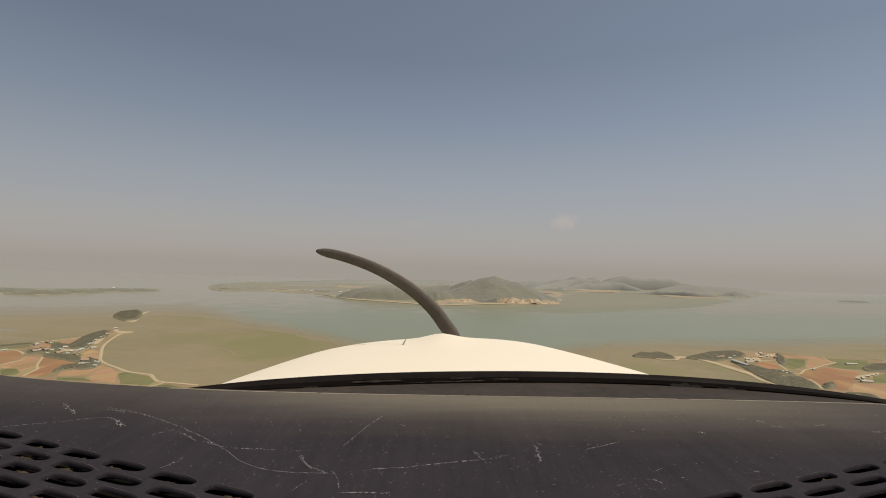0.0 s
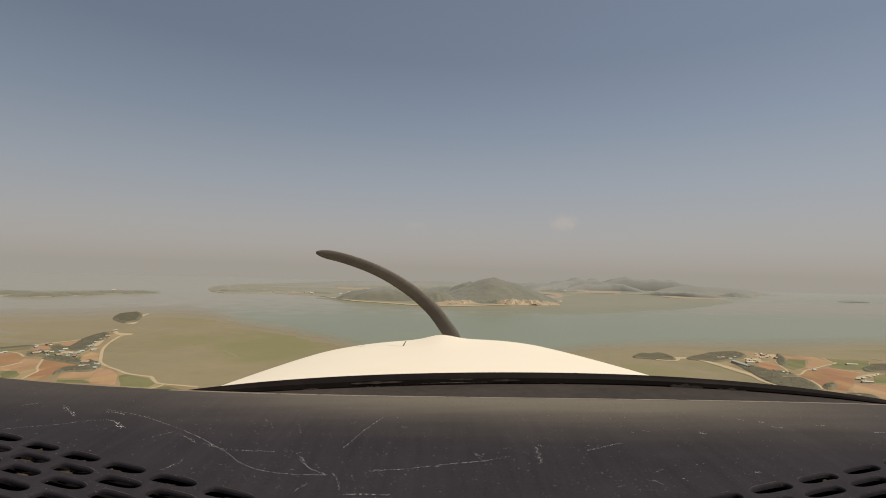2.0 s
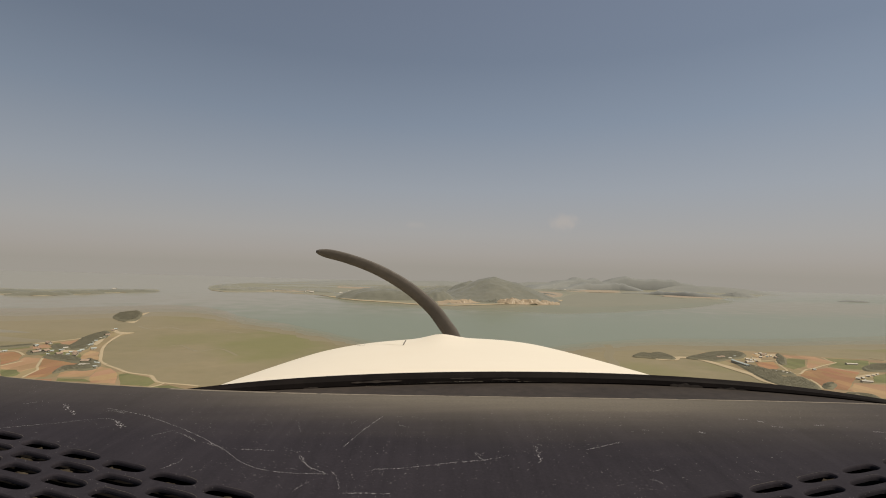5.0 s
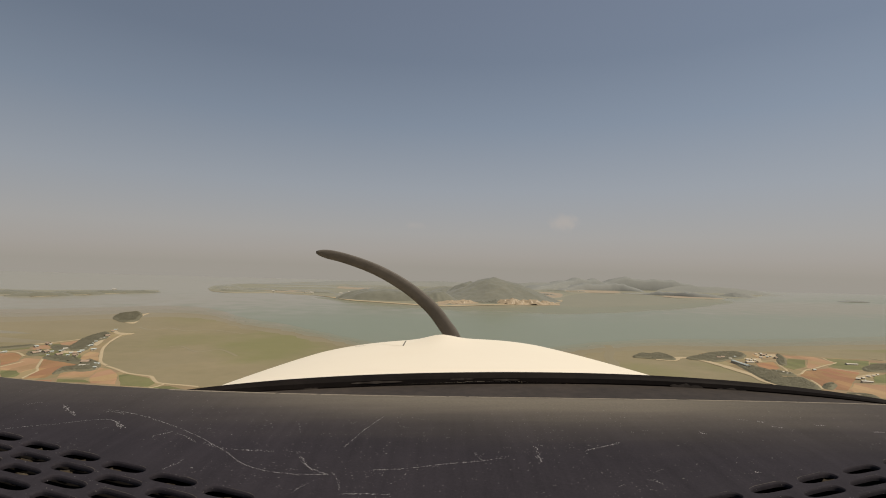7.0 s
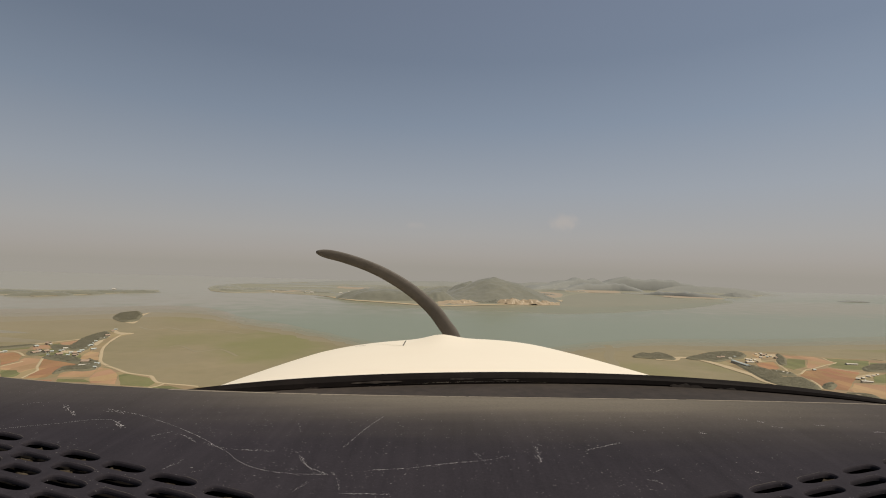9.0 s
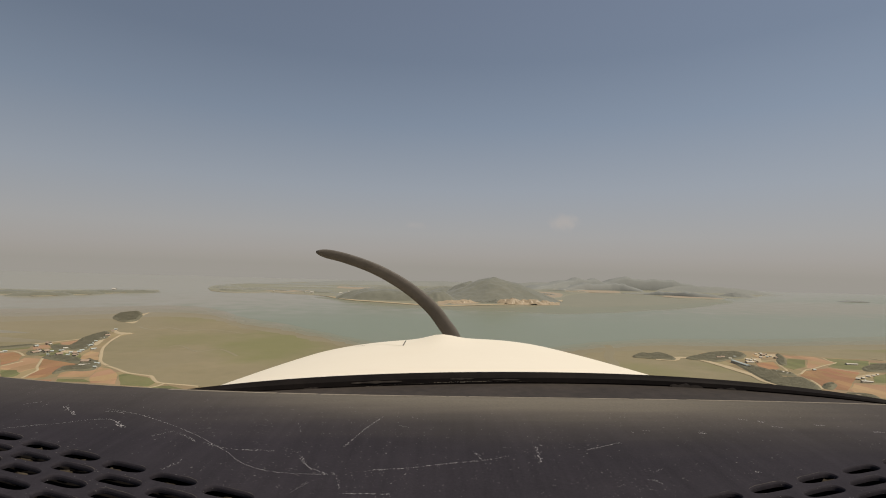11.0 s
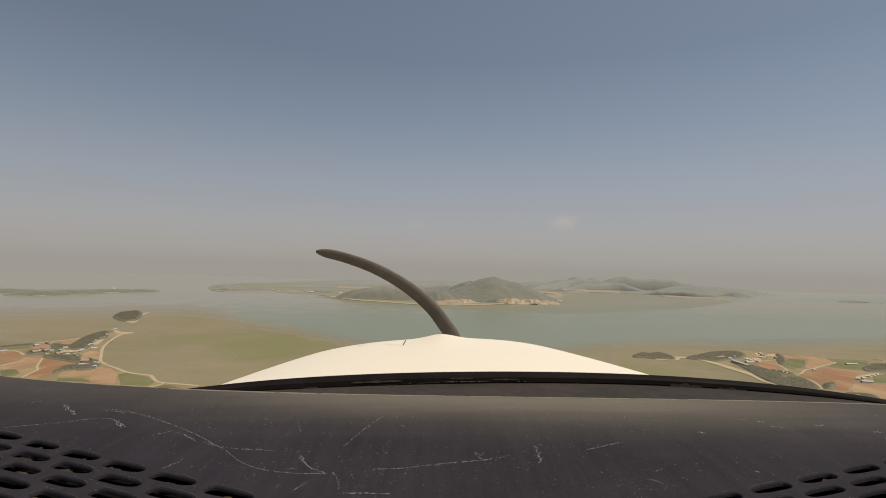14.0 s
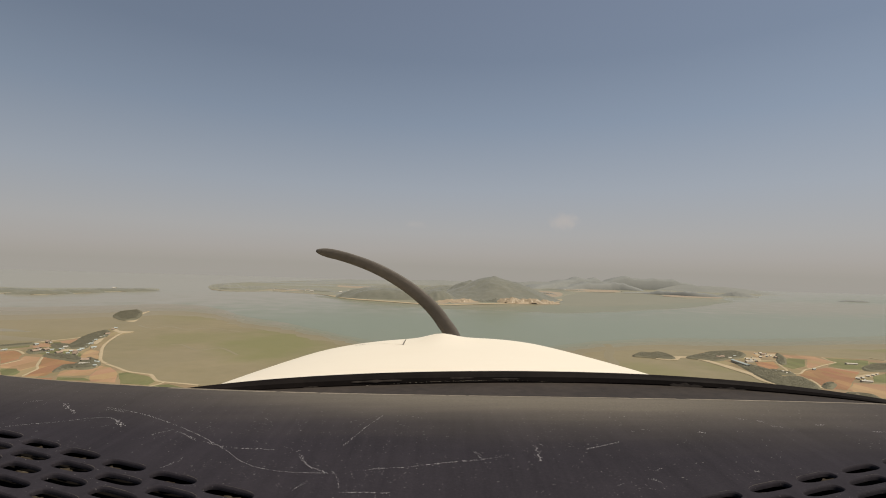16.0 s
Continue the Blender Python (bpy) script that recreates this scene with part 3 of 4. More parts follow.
# thin tree belts and hedges between the far island's plots
def belt(pts, wide, high, material=HAZE_WOOD, wave=1.0, bluff=.7, label="hazy belt of trees on the far island"):
    """A low uneven bank of tree tops along a line."""
    line, verts, faces = spline(pts, False, 10), [], []
    for i, p in enumerate(line):
        d = (line[min(i + 1, len(line) - 1)] - line[max(i - 1, 0)]).normalized()
        k = 1 + .5 * noise.noise((p.x * .02 * wave, p.y * .02 * wave, 2)) + .35 * noise.noise((p.x * .07 * wave, p.y * .07 * wave, 5))
        k *= min(1, min(i, len(line) - 1 - i) * (1 + wave) / 10)
        for a in range(7):
            w = math.pi * a / 6
            verts.append((p.x - d.y * math.cos(w) * wide / 2, p.y + d.x * math.cos(w) * wide / 2, 1.4 + high * k * max(0, math.sin(w)) ** bluff))
    for i in range(len(line) - 1):
        for a in range(6):
            q = 7 * i + a
            faces.append((q, q + 7, q + 8, q + 1))
    return tagged(new("tree_belt", mesh_of("tree_belt", verts, faces, material, True)), label, "trees", kind="stuff")


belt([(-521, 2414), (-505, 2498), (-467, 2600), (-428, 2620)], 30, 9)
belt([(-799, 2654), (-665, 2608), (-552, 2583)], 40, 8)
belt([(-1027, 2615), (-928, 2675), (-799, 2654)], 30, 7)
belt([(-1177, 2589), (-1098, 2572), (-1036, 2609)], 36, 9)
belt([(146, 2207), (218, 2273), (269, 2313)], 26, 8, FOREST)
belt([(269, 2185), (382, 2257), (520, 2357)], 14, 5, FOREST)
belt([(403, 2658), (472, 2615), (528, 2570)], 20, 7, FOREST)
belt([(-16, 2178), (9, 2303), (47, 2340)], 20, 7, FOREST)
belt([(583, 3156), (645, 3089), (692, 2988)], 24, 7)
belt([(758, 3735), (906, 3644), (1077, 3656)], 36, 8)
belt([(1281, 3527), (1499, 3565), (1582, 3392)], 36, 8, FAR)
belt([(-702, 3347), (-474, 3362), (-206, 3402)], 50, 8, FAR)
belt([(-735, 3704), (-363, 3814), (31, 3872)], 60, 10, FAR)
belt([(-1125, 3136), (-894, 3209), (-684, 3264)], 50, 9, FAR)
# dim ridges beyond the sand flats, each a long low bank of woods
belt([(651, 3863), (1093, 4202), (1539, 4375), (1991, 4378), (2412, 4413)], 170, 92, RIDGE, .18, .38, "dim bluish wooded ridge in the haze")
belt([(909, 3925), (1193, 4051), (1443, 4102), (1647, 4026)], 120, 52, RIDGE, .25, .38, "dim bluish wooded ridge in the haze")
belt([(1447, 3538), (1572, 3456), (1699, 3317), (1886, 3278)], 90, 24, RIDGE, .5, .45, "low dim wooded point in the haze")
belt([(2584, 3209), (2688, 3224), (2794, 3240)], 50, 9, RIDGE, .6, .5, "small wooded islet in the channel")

# ---- near land ----
tagged(slab("land_west", [(-902, 660), (-788, 744), (-723, 813), (-703, 844), (-683, 879), (-665, 925), (-673, 982), (-692, 1026), (-687, 1041), (-655, 1012), (-623, 1001), (-624, 984), (-620, 953), (-604, 912), (-592, 880), (-566, 829), (-535, 779), (-505, 736), (-478, 702), (-456, 687), (-426, 663), (-403, 652), (-383, 644), (-370, 636), (-350, 612), (-339, 606), (-329, 603), (-312, 599), (-293, 594), (-263, 581), (-198, 517), (-141, 396), (-285, 326), (-499, 369)], .5, .7, LAND, ragged=1.2), "dry farmland on a low headland", "land", kind="structure")
tagged(slab("land_east", [(444, 894), (483, 932), (523, 966), (587, 989), (628, 983), (671, 980), (712, 947), (755, 933), (822, 915), (907, 865), (911, 715), (477, 375), (298, 363), (402, 534), (470, 664), (472, 690), (467, 711), (474, 749), (472, 781), (469, 814), (465, 849), (459, 874)], .5, .7, LAND, ragged=1.2), "dry farmland beside the tidal flats", "land", kind="structure")
tagged(ribbon("beach", [(-622, 1002), (-631, 979), (-615, 935), (-591, 880), (-562, 824), (-528, 771), (-493, 720), (-466, 695)], 2.4, .80, BEACH, .4, .5), "curved pale sand beach round the headland", "beach", kind="structure")
tagged(ribbon("beach", [(-465, 693), (-441, 676), (-412, 654), (-382, 643), (-371, 638), (-350, 612), (-335, 604), (-305, 598), (-287, 593)], 2.4, .82, BEACH, .4), "narrow sandy shore bank", "beach", kind="structure")
tagged(ribbon("beach", [(377, 870), (405, 866), (423, 888), (443, 891), (459, 874), (465, 849), (470, 816), (472, 781), (474, 749), (467, 711), (474, 690)], 13, .84, BEACH, .4), "pale sand causeway along the shore", "beach", kind="structure")
tagged(ribbon("beach", [(-784, 739), (-719, 808), (-700, 841), (-680, 877), (-663, 922), (-672, 983)], 2.6, .80, BEACH, .4), "narrow sandy shore bank", "beach", kind="structure")
tagged(slab("islet_ground", [(346, 892), (374, 923), (412, 938), (421, 919), (422, 887), (404, 863), (381, 868), (363, 884)], .5, .6, BEACH, ragged=1.5), "sandy ground of a wooded islet", "islet", kind="structure")
tagged(slab("islet_ground", [(-833, 1260), (-870, 1341), (-859, 1386), (-823, 1355), (-831, 1404), (-791, 1301), (-729, 1182), (-734, 1163), (-778, 1200)], .5, .6, BEACH, ragged=2), "sandy ground of a wooded islet", "islet", kind="structure")
tagged(slab("sand_spit", [(-681, 1024), (-686, 1042), (-653, 1008), (-622, 1002), (-628, 985), (-641, 985)], .9, .5, BEACH, ragged=1.5), "bright sandy tip of the headland", "sand", kind="structure")


def field(material, text, pts):
    """One field, each a finger's breadth above the last so that no two share a plane."""
    laid["field"] += 1
    return tagged(slab("field", pts, .52 + .008 * laid["field"], .25, material, smooth=False, ragged=2.2), text, "field", kind="structure")


def track(pts, width=1.8):
    laid["track"] += 1
    return tagged(ribbon("farm_track", pts, width, .87 + .01 * laid["track"], ROAD, .3, .15), "pale concrete farm track between the fields", "farm track", kind="structure")


def copse(pts, size, text):
    """A wood on its dark undergrowth."""
    laid["wood"] += 1
    tagged(slab("undergrowth", pts, .76 + .002 * laid["wood"] + size * .66, .3 + size * .66, SCRUB, ragged=1.5), "dark scrub under the trees", "undergrowth", kind="structure")
    return wood("wood", pts, size, .5, text)


# the headland's fields
field(PEACH, "pale pink bare field by the shore", [(-682, 826), (-665, 870), (-654, 909), (-632, 866), (-627, 830), (-638, 811), (-650, 792)])
field(CROP, "narrow green field by the shore", [(-714, 803), (-692, 836), (-669, 805), (-689, 775)])
field(CROP, "green strip behind the shore", [(-672, 846), (-664, 863), (-651, 850), (-658, 833)])
field(RED, "ploughed red brown field", [(-675, 759), (-662, 769), (-627, 745), (-605, 712), (-602, 692), (-600, 676)])
field(RED, "ploughed red brown field", [(-733, 685), (-673, 752), (-594, 666), (-578, 606), (-606, 568)])
field(PEACH, "orange bare field", [(-613, 733), (-585, 726), (-544, 669), (-540, 641), (-579, 653), (-594, 669), (-598, 705)])
field(CROP, "dull green plot", [(-575, 648), (-555, 651), (-534, 631), (-529, 613), (-541, 611)])
field(RED, "ploughed red orange field", [(-580, 725), (-576, 744), (-513, 713), (-501, 686), (-514, 675), (-499, 643), (-491, 617), (-509, 609), (-530, 653)])
field(PEACH, "sandy tan field", [(-501, 660), (-486, 668), (-460, 666), (-443, 627), (-459, 622), (-478, 619)])
field(PEACH, "pale sandy bare field", [(-439, 624), (-467, 680), (-448, 675), (-416, 640), (-389, 594), (-419, 596)])
field(PEACH, "pale bare yard by the shore", [(-525, 716), (-554, 767), (-562, 796), (-544, 788), (-502, 728), (-503, 710)])
field(CROP, "green plots behind the village", [(-656, 786), (-648, 803), (-623, 816), (-594, 807), (-554, 761), (-522, 720), (-548, 725), (-586, 740), (-623, 758)])
field(CROP, "small green plots among houses", [(-611, 788), (-597, 806), (-577, 794), (-560, 756), (-585, 761)])
field(CROP, "green strip along a field", [(-471, 611), (-437, 612), (-421, 599), (-460, 597)])
field(CROP, "green crop field beside the shore", [(-414, 640), (-408, 648), (-371, 631), (-347, 605), (-345, 588), (-379, 589)])
field(CROP, "green crop field", [(-358, 570), (-342, 583), (-323, 593), (-294, 577), (-276, 510), (-309, 506)])
field(RED, "wide ploughed red brown field", [(-581, 545), (-531, 600), (-473, 604), (-404, 497), (-453, 455)])
track([(-728, 743), (-687, 773), (-673, 778), (-650, 766), (-624, 743)], 1.8)
track([(-585, 729), (-566, 701), (-546, 672), (-530, 653), (-521, 630), (-513, 608)], 1.3)
track([(-334, 602), (-335, 589), (-340, 580)], 2.0)
track([(-594, 669), (-594, 705)], 1.0)
copse([(-616, 816), (-636, 864), (-659, 911), (-676, 962), (-681, 1003), (-660, 981), (-629, 924), (-622, 890), (-602, 848), (-581, 805), (-591, 798)], 3.2, "dark trees on the headland")
copse([(-495, 639), (-511, 673), (-503, 680), (-502, 702), (-487, 688), (-468, 668), (-471, 658), (-484, 658), (-494, 651)], 3, "dark hedge between fields")
copse([(-715, 804), (-691, 835), (-681, 825), (-702, 790)], 3, "line of trees along the shore")
copse([(-588, 738), (-575, 747), (-547, 739), (-517, 715), (-512, 703), (-539, 714), (-566, 725)], 3.5, "trees among the village houses")
copse([(-650, 833), (-623, 832), (-600, 807), (-607, 795), (-628, 808)], 3, "trees among the village houses")
copse([(-505, 698), (-514, 726), (-493, 712), (-473, 682), (-483, 677)], 3.5, "trees round the farmhouses")
copse([(-642, 773), (-630, 781), (-612, 763), (-618, 752)], 3, "trees among the village houses")
copse([(-831, 1259), (-874, 1347), (-864, 1402), (-809, 1326), (-751, 1212), (-747, 1181), (-777, 1199)], 5, "dense dark pines on an islet")

# the eastern shore's fields
field(CROP, "green crop field", [(605, 883), (638, 909), (663, 902), (613, 834), (574, 806), (575, 829)])
field(PEACH, "orange bare field", [(655, 950), (705, 937), (699, 883), (635, 837), (605, 819), (671, 906), (641, 921)])
field(CROP, "long green field by the shore", [(716, 927), (744, 920), (786, 909), (702, 819), (666, 823), (657, 840), (703, 881)])
field(RED, "ploughed brown field", [(583, 794), (646, 827), (677, 802), (621, 743), (547, 667), (523, 677), (544, 723), (549, 757)])
field(PEACH, "pale orange bare field", [(549, 667), (597, 715), (616, 707), (639, 710), (593, 635), (543, 627)])
field(CROP, "green crop field", [(667, 764), (717, 795), (664, 720), (631, 721)])
field(RED, "small red brown field by the village", [(546, 859), (584, 869), (560, 817), (534, 794), (527, 820)])
field(CROP, "green slope under the trees", [(529, 747), (536, 725), (516, 676), (503, 656), (489, 673)])
field(PEACH, "tan strip by the village", [(595, 949), (658, 966), (638, 932), (582, 912)])
field(CROP, "green strip field by the shore", [(772, 891), (820, 878), (755, 808), (702, 814)])
field(RED, "wide ploughed brown field", [(639, 684), (709, 692), (577, 551), (502, 565)])
track([(550, 877), (566, 877), (593, 881), (574, 838), (560, 804), (546, 777), (558, 770), (591, 804), (618, 821), (661, 853), (702, 881), (703, 894), (718, 933)], 1.7)
track([(544, 730), (531, 697), (516, 670)], 1.8)
track([(655, 821), (673, 797), (685, 790)], 1.2)
track([(630, 752), (655, 766), (693, 787)], 3.0)
track([(817, 945), (824, 915), (838, 875)], 2.0)
copse([(346, 886), (375, 926), (388, 919), (410, 935), (417, 912), (415, 880), (403, 865), (382, 870), (362, 880)], 2.7, "dense dark pines on an islet")
copse([(442, 887), (486, 926), (524, 957), (578, 975), (577, 943), (546, 903), (508, 881), (479, 861), (462, 871)], 2.7, "dark trees behind the shore village")
copse([(510, 860), (519, 827), (525, 787), (509, 737), (537, 740), (524, 696), (502, 662), (478, 665), (471, 686), (470, 714), (479, 752)], 2.7, "dark trees along the shore bank")
copse([(714, 835), (761, 871), (811, 878), (755, 818), (698, 806)], 2.7, "dark copse among fields")
copse([(529, 683), (551, 703), (555, 700), (527, 674)], 4, "small oval group of trees")
copse([(649, 955), (633, 917), (587, 846), (589, 862)], 3, "trees beside a field")
copse([(529, 792), (545, 773), (536, 756), (515, 765)], 3, "trees round a farmyard")
copse([(526, 641), (553, 638), (537, 605), (492, 600)], 4, "dark copse among fields")

# pale trodden yards round the houses
def yard(pts):
    laid["field"] += 1
    return tagged(slab("yard", pts, .56 + .008 * laid["field"], .2, BEACH, smooth=False, ragged=1.5), "pale trodden yard between houses", "yard", kind="structure")


yard([(555, 908), (585, 907), (564, 871), (536, 867)])
yard([(609, 964), (646, 957), (624, 918), (595, 931)])
yard([(636, 760), (673, 783), (705, 797), (681, 774), (627, 744)])
yard([(541, 801), (552, 781), (536, 763), (528, 782)])
yard([(509, 918), (529, 921), (513, 896), (499, 894)])
yard([(-513, 713), (-499, 724), (-479, 697), (-489, 684)])
yard([(-619, 803), (-586, 803), (-566, 774), (-597, 780)])
yard([(-607, 858), (-653, 962), (-645, 964), (-589, 849)])

# ---- houses ----
def box_bm(bm, x0, x1, y0, y1, z0, z1):
    vs = [bm.verts.new(p) for p in ((x0, y0, z0), (x1, y0, z0), (x1, y1, z0), (x0, y1, z0), (x0, y0, z1), (x1, y0, z1), (x1, y1, z1), (x0, y1, z1))]
    for f in ((3, 2, 1, 0), (4, 5, 6, 7), (0, 1, 5, 4), (1, 2, 6, 5), (2, 3, 7, 6), (3, 0, 4, 7)):
        bm.faces.new([vs[i] for i in f])


def house(long, deep, high, roof_mat, label):
    """A gabled house: walls, overhanging roof, door and windows."""
    top = new("house")
    a, b, r = long / 2, deep / 2, deep * .28
    me = mesh_of("wall", [(-a, -b, -.4), (a, -b, -.4), (a, b, -.4), (-a, b, -.4), (-a, -b, high), (a, -b, high), (a, b, high), (-a, b, high), (-a, 0, high + r), (a, 0, high + r)],
                 [(0, 1, 5, 4), (2, 3, 7, 6), (1, 2, 6, 9, 5), (3, 0, 4, 8, 7)], HOUSE_WALL)
    part("wall", me, top)
    o, k = .5, .18
    v = []
    for x in (-a - o, a + o):
        v += [(x, -b - o, high - o * .56), (x, 0, high + r), (x, b + o, high - o * .56), (x, b + o, high - o * .56 + k), (x, 0, high + r + k), (x, -b - o, high - o * .56 + k)]
    part("roof", mesh_of("roof", v, [(i, (i + 1) % 6, 6 + (i + 1) % 6, 6 + i) for i in range(6)] + [(0, 1, 4, 5), (1, 2, 3, 4), (6, 11, 10, 7), (7, 10, 9, 8)], roof_mat), top)
    bm = bmesh.new()
    box_bm(bm, -.5, .5, -b - .06, -b + .02, -.2, 2.0)
    part("door", bm_mesh("door", bm, GLASS), top)
    for x in (-a * .6, a * .6):
        bm = bmesh.new()
        box_bm(bm, x - .45, x + .45, -b - .05, -b + .02, .9, 1.8)
        part("window", bm_mesh("window", bm, GLASS), top)
    return tagged(top, label, "house", "village houses")


def barn(long, deep, high, roof_mat, label, name="barn"):
    """A long shed with a round roof."""
    top = new(name)
    a, b = long / 2, deep / 2
    bm = bmesh.new()
    box_bm(bm, -a, a, -b, b, -.4, high)
    part("wall", bm_mesh("wall", bm, HOUSE_WALL), top)
    v, n = [], 10
    for x in (-a - .3, a + .3):
        v += [(x, -(b + .3) * math.cos(math.pi * i / n), high + .02 + deep * .22 * math.sin(math.pi * i / n)) for i in range(n + 1)]
    f = [(i, i + 1, n + 2 + i, n + 1 + i) for i in range(n)] + [tuple(range(n, -1, -1)), tuple(range(n + 1, 2 * n + 2)), (0, n + 1, 2 * n + 1, n)]
    part("roof", mesh_of("roof", v, f, roof_mat), top)
    bm = bmesh.new()
    box_bm(bm, a - .02, a + .06, -1.6, 1.6, -.2, high - .4)
    part("door", bm_mesh("door", bm, GLASS), top)
    return tagged(top, label, name.replace("_", " "))


white = house(6.2, 4.4, 2.1, ROOF_WHITE, "small white house with a pale roof")
blue = house(6, 4.2, 2.1, ROOF_BLUE, "small white house with a blue roof")
brown = house(6, 4.2, 2.1, ROOF_RED, "small white house with a brown roof")
kinds = [white, blue, brown]
WEST = [(-641, 951), (-630, 926), (-629, 915), (-617, 886), (-608, 867), (-595, 844), (-596, 838), (-584, 814), (-574, 793), (-567, 808), (-568, 814), (-602, 786), (-602, 791), (-665, 844), (-670, 846), (-636, 785), (-623, 761), (-616, 773), (-598, 755), (-583, 748), (-580, 753), (-568, 755), (-577, 774), (-564, 766), (-569, 781), (-505, 706), (-495, 699), (-486, 692), (-489, 702), (-482, 697), (-478, 678), (-471, 677), (-677, 765), (-675, 768), (-682, 1037), (-674, 1016), (-669, 819), (-610, 806), (-555, 753), (-611, 779)]
EAST = [(502, 895), (511, 899), (547, 885), (548, 877), (558, 881), (552, 865), (566, 902), (603, 949), (615, 954), (607, 935), (623, 949), (617, 927), (614, 909), (588, 911), (606, 920), (519, 889), (528, 779), (539, 787), (536, 776), (533, 763), (545, 773), (605, 803), (623, 740), (636, 747), (656, 761), (671, 769), (684, 777), (627, 733), (527, 635), (534, 633), (539, 909), (496, 902)]
rnd = random.Random(5)
used = set()
for i, (x, y) in enumerate(EAST + WEST):
    k = kinds[rnd.choice((0, 0, 0, 1, 2) if i < len(EAST) else (0, 0, 1, 1, 1, 2))]
    m = pose(x, y, .74, 0, 0, rnd.choice((0, 20, -25, 80, 45)) + rnd.uniform(-12, 12)) @ Matrix.Scale(rnd.uniform(.65, 1.15) if i < len(EAST) else rnd.uniform(.75, 1.45), 4)
    if k in used:
        copy_thing(k, m)
    else:
        k.matrix_basis = m
        used.add(k)
# the far island's village and farms
for k, (x, y) in enumerate([(645, 3412), (643, 3259), (632, 3115), (672, 3204), (650, 2997), (689, 3079), (666, 2887), (554, 3074), (511, 2928), (585, 2849), (589, 2743), (599, 2648), (86, 2560), (50, 2495), (20, 2349), (112, 2477), (386, 2753), (906, 3644), (952, 3628), (997, 3611), (1042, 3595), (1147, 3612), (1354, 3727), (-510, 2522), (-509, 2635), (-495, 2672), (-717, 2579), (-683, 2540), (-405, 3186), (-456, 3238)]):
    copy_thing(white, pose(x, y, 2.15, 0, 0, (15, -30, 70, 5)[k % 4]) @ Matrix.Scale(1.5, 4))
(bx, by), (cx, cy) = [(505, 857), (504, 811)]
shed = barn(math.hypot(cx - bx, cy - by), 6.5, 3.0, ROOF_BLUE, "long farm shed with a blue metal roof")
shed.matrix_basis = pose((bx + cx) / 2, (by + cy) / 2, .9, 0, 0, math.degrees(math.atan2(cy - by, cx - bx)))
for (x, y), l, turn in zip([(715, 863), (619, 720), (534, 857), (-623, 775), (-492, 686)], (18, 14, 14, 10, 12), (-4, -10, 10, 0, 20)):
    gh = barn(l, 5, 1.6, ROOF_WHITE, "long white plastic greenhouse tunnel", "greenhouse")
    gh.matrix_basis = pose(x, y, .9, 0, 0, turn)
# greenhouse blocks with blue plastic roofs, beyond the dashboard's edge
gx, gy = 640, 653
for k in range(7):
    gh = barn(52, 8.5, 2.6, ROOF_BLUE, "long blue-roofed greenhouse in a row of many", "greenhouse")
    gh.matrix_basis = pose(gx + 2 * k, gy - 40 + 9.6 * k, .9, 0, 0, -6)
for (x, y), w, h in zip([(-1537, 2011), (-1487, 2177), (-1483, 2230), (-1482, 2205), (-508, 2471), (-493, 2614), (-881, 2576), (-666, 2522), (919, 3696), (125, 2394)], (9, 12, 15, 9, 14, 12, 12, 16, 13, 12), (5, 6, 11, 5, 8, 9, 5, 5, 6, 5)):
    far = house(w, w * .7, h, ROOF_WHITE, "pale building on the far hazy shore")
    far.name = "shore_building"
    far.matrix_basis = pose(x, y, 2.0)

# ---- aircraft: cowling, propeller, windscreen seal ----
aircraft = tagged(new("aircraft_nose"), "cream white light aircraft nose with black propeller", "aircraft")
aircraft.matrix_basis = AIR


def cowl_z(x, y):
    w = .4906 + .018 * (y - .56)
    r = min(1.0, abs(x + .0314 * y) / w)
    return -.15 - .122 * (y - .56) - .0132 * (y - .56) ** 2 - .1348 * (1 - (1 - r ** 2.1446) ** (1 / 2.1446)) + .0345 * (x + .0314 * y) + .014 * math.exp(-((x + .006) / .055) ** 2) * max(0, min(1, (y - 1.0) / .5))


def seal_y(x):
    return .55 - .45 * (x - .04) ** 2


NX, NY, END = 64, 40, 1.5585
verts, faces = [], []
for j in range(NY + 1):
    for i in range(NX + 1):
        s = 2 * i / NX - 1
        s = math.sin(s * math.pi / 2)
        y0 = .40
        y = y0 + (END - y0) * j / NY
        x = s * (.4906 + .018 * (y - .56)) - .0314 * y
        y = max(y, seal_y(x) - .004) if y < .6 else y
        verts.append((x, y, cowl_z(x, y)))
nose = len(verts)
# the rolled nose lip
for k in range(1, 7):
    a = k / 6 * math.pi / 2
    for i in range(NX + 1):
        x, y, z = verts[NY * (NX + 1) + i]
        verts.append((x * (1 - .03 * (1 - math.cos(a))), y + .05 * math.sin(a), z - .06 * (1 - math.cos(a))))
for j in range(NY + 6):
    for i in range(NX):
        q = j * (NX + 1) + i
        faces.append((q, q + 1, q + NX + 2, q + NX + 1))
# flanks
for i in (0, NX):
    b = len(verts)
    for j in range(NY + 7):
        x, y, z = verts[j * (NX + 1) + i]
        verts.append((x, y, z - .35))
    for j in range(NY + 6):
        q = j * (NX + 1) + i
        faces.append((q, q + NX + 1, b + j + 1, b + j) if i else (q, b + j, b + j + 1, q + NX + 1))
# nose bowl and belly
b, cols = len(verts) - (NY + 7), NX + 1
left = b - (NY + 7)
faces.append(tuple((NY + 6) * cols + i for i in range(cols)) + (b + NY + 6, left + NY + 6))
faces.append((left, left + NY + 6, b + NY + 6, b))
part("cowling", mesh_of("cowling", verts, faces, PAINT, True), aircraft, "cream white painted engine cowling")

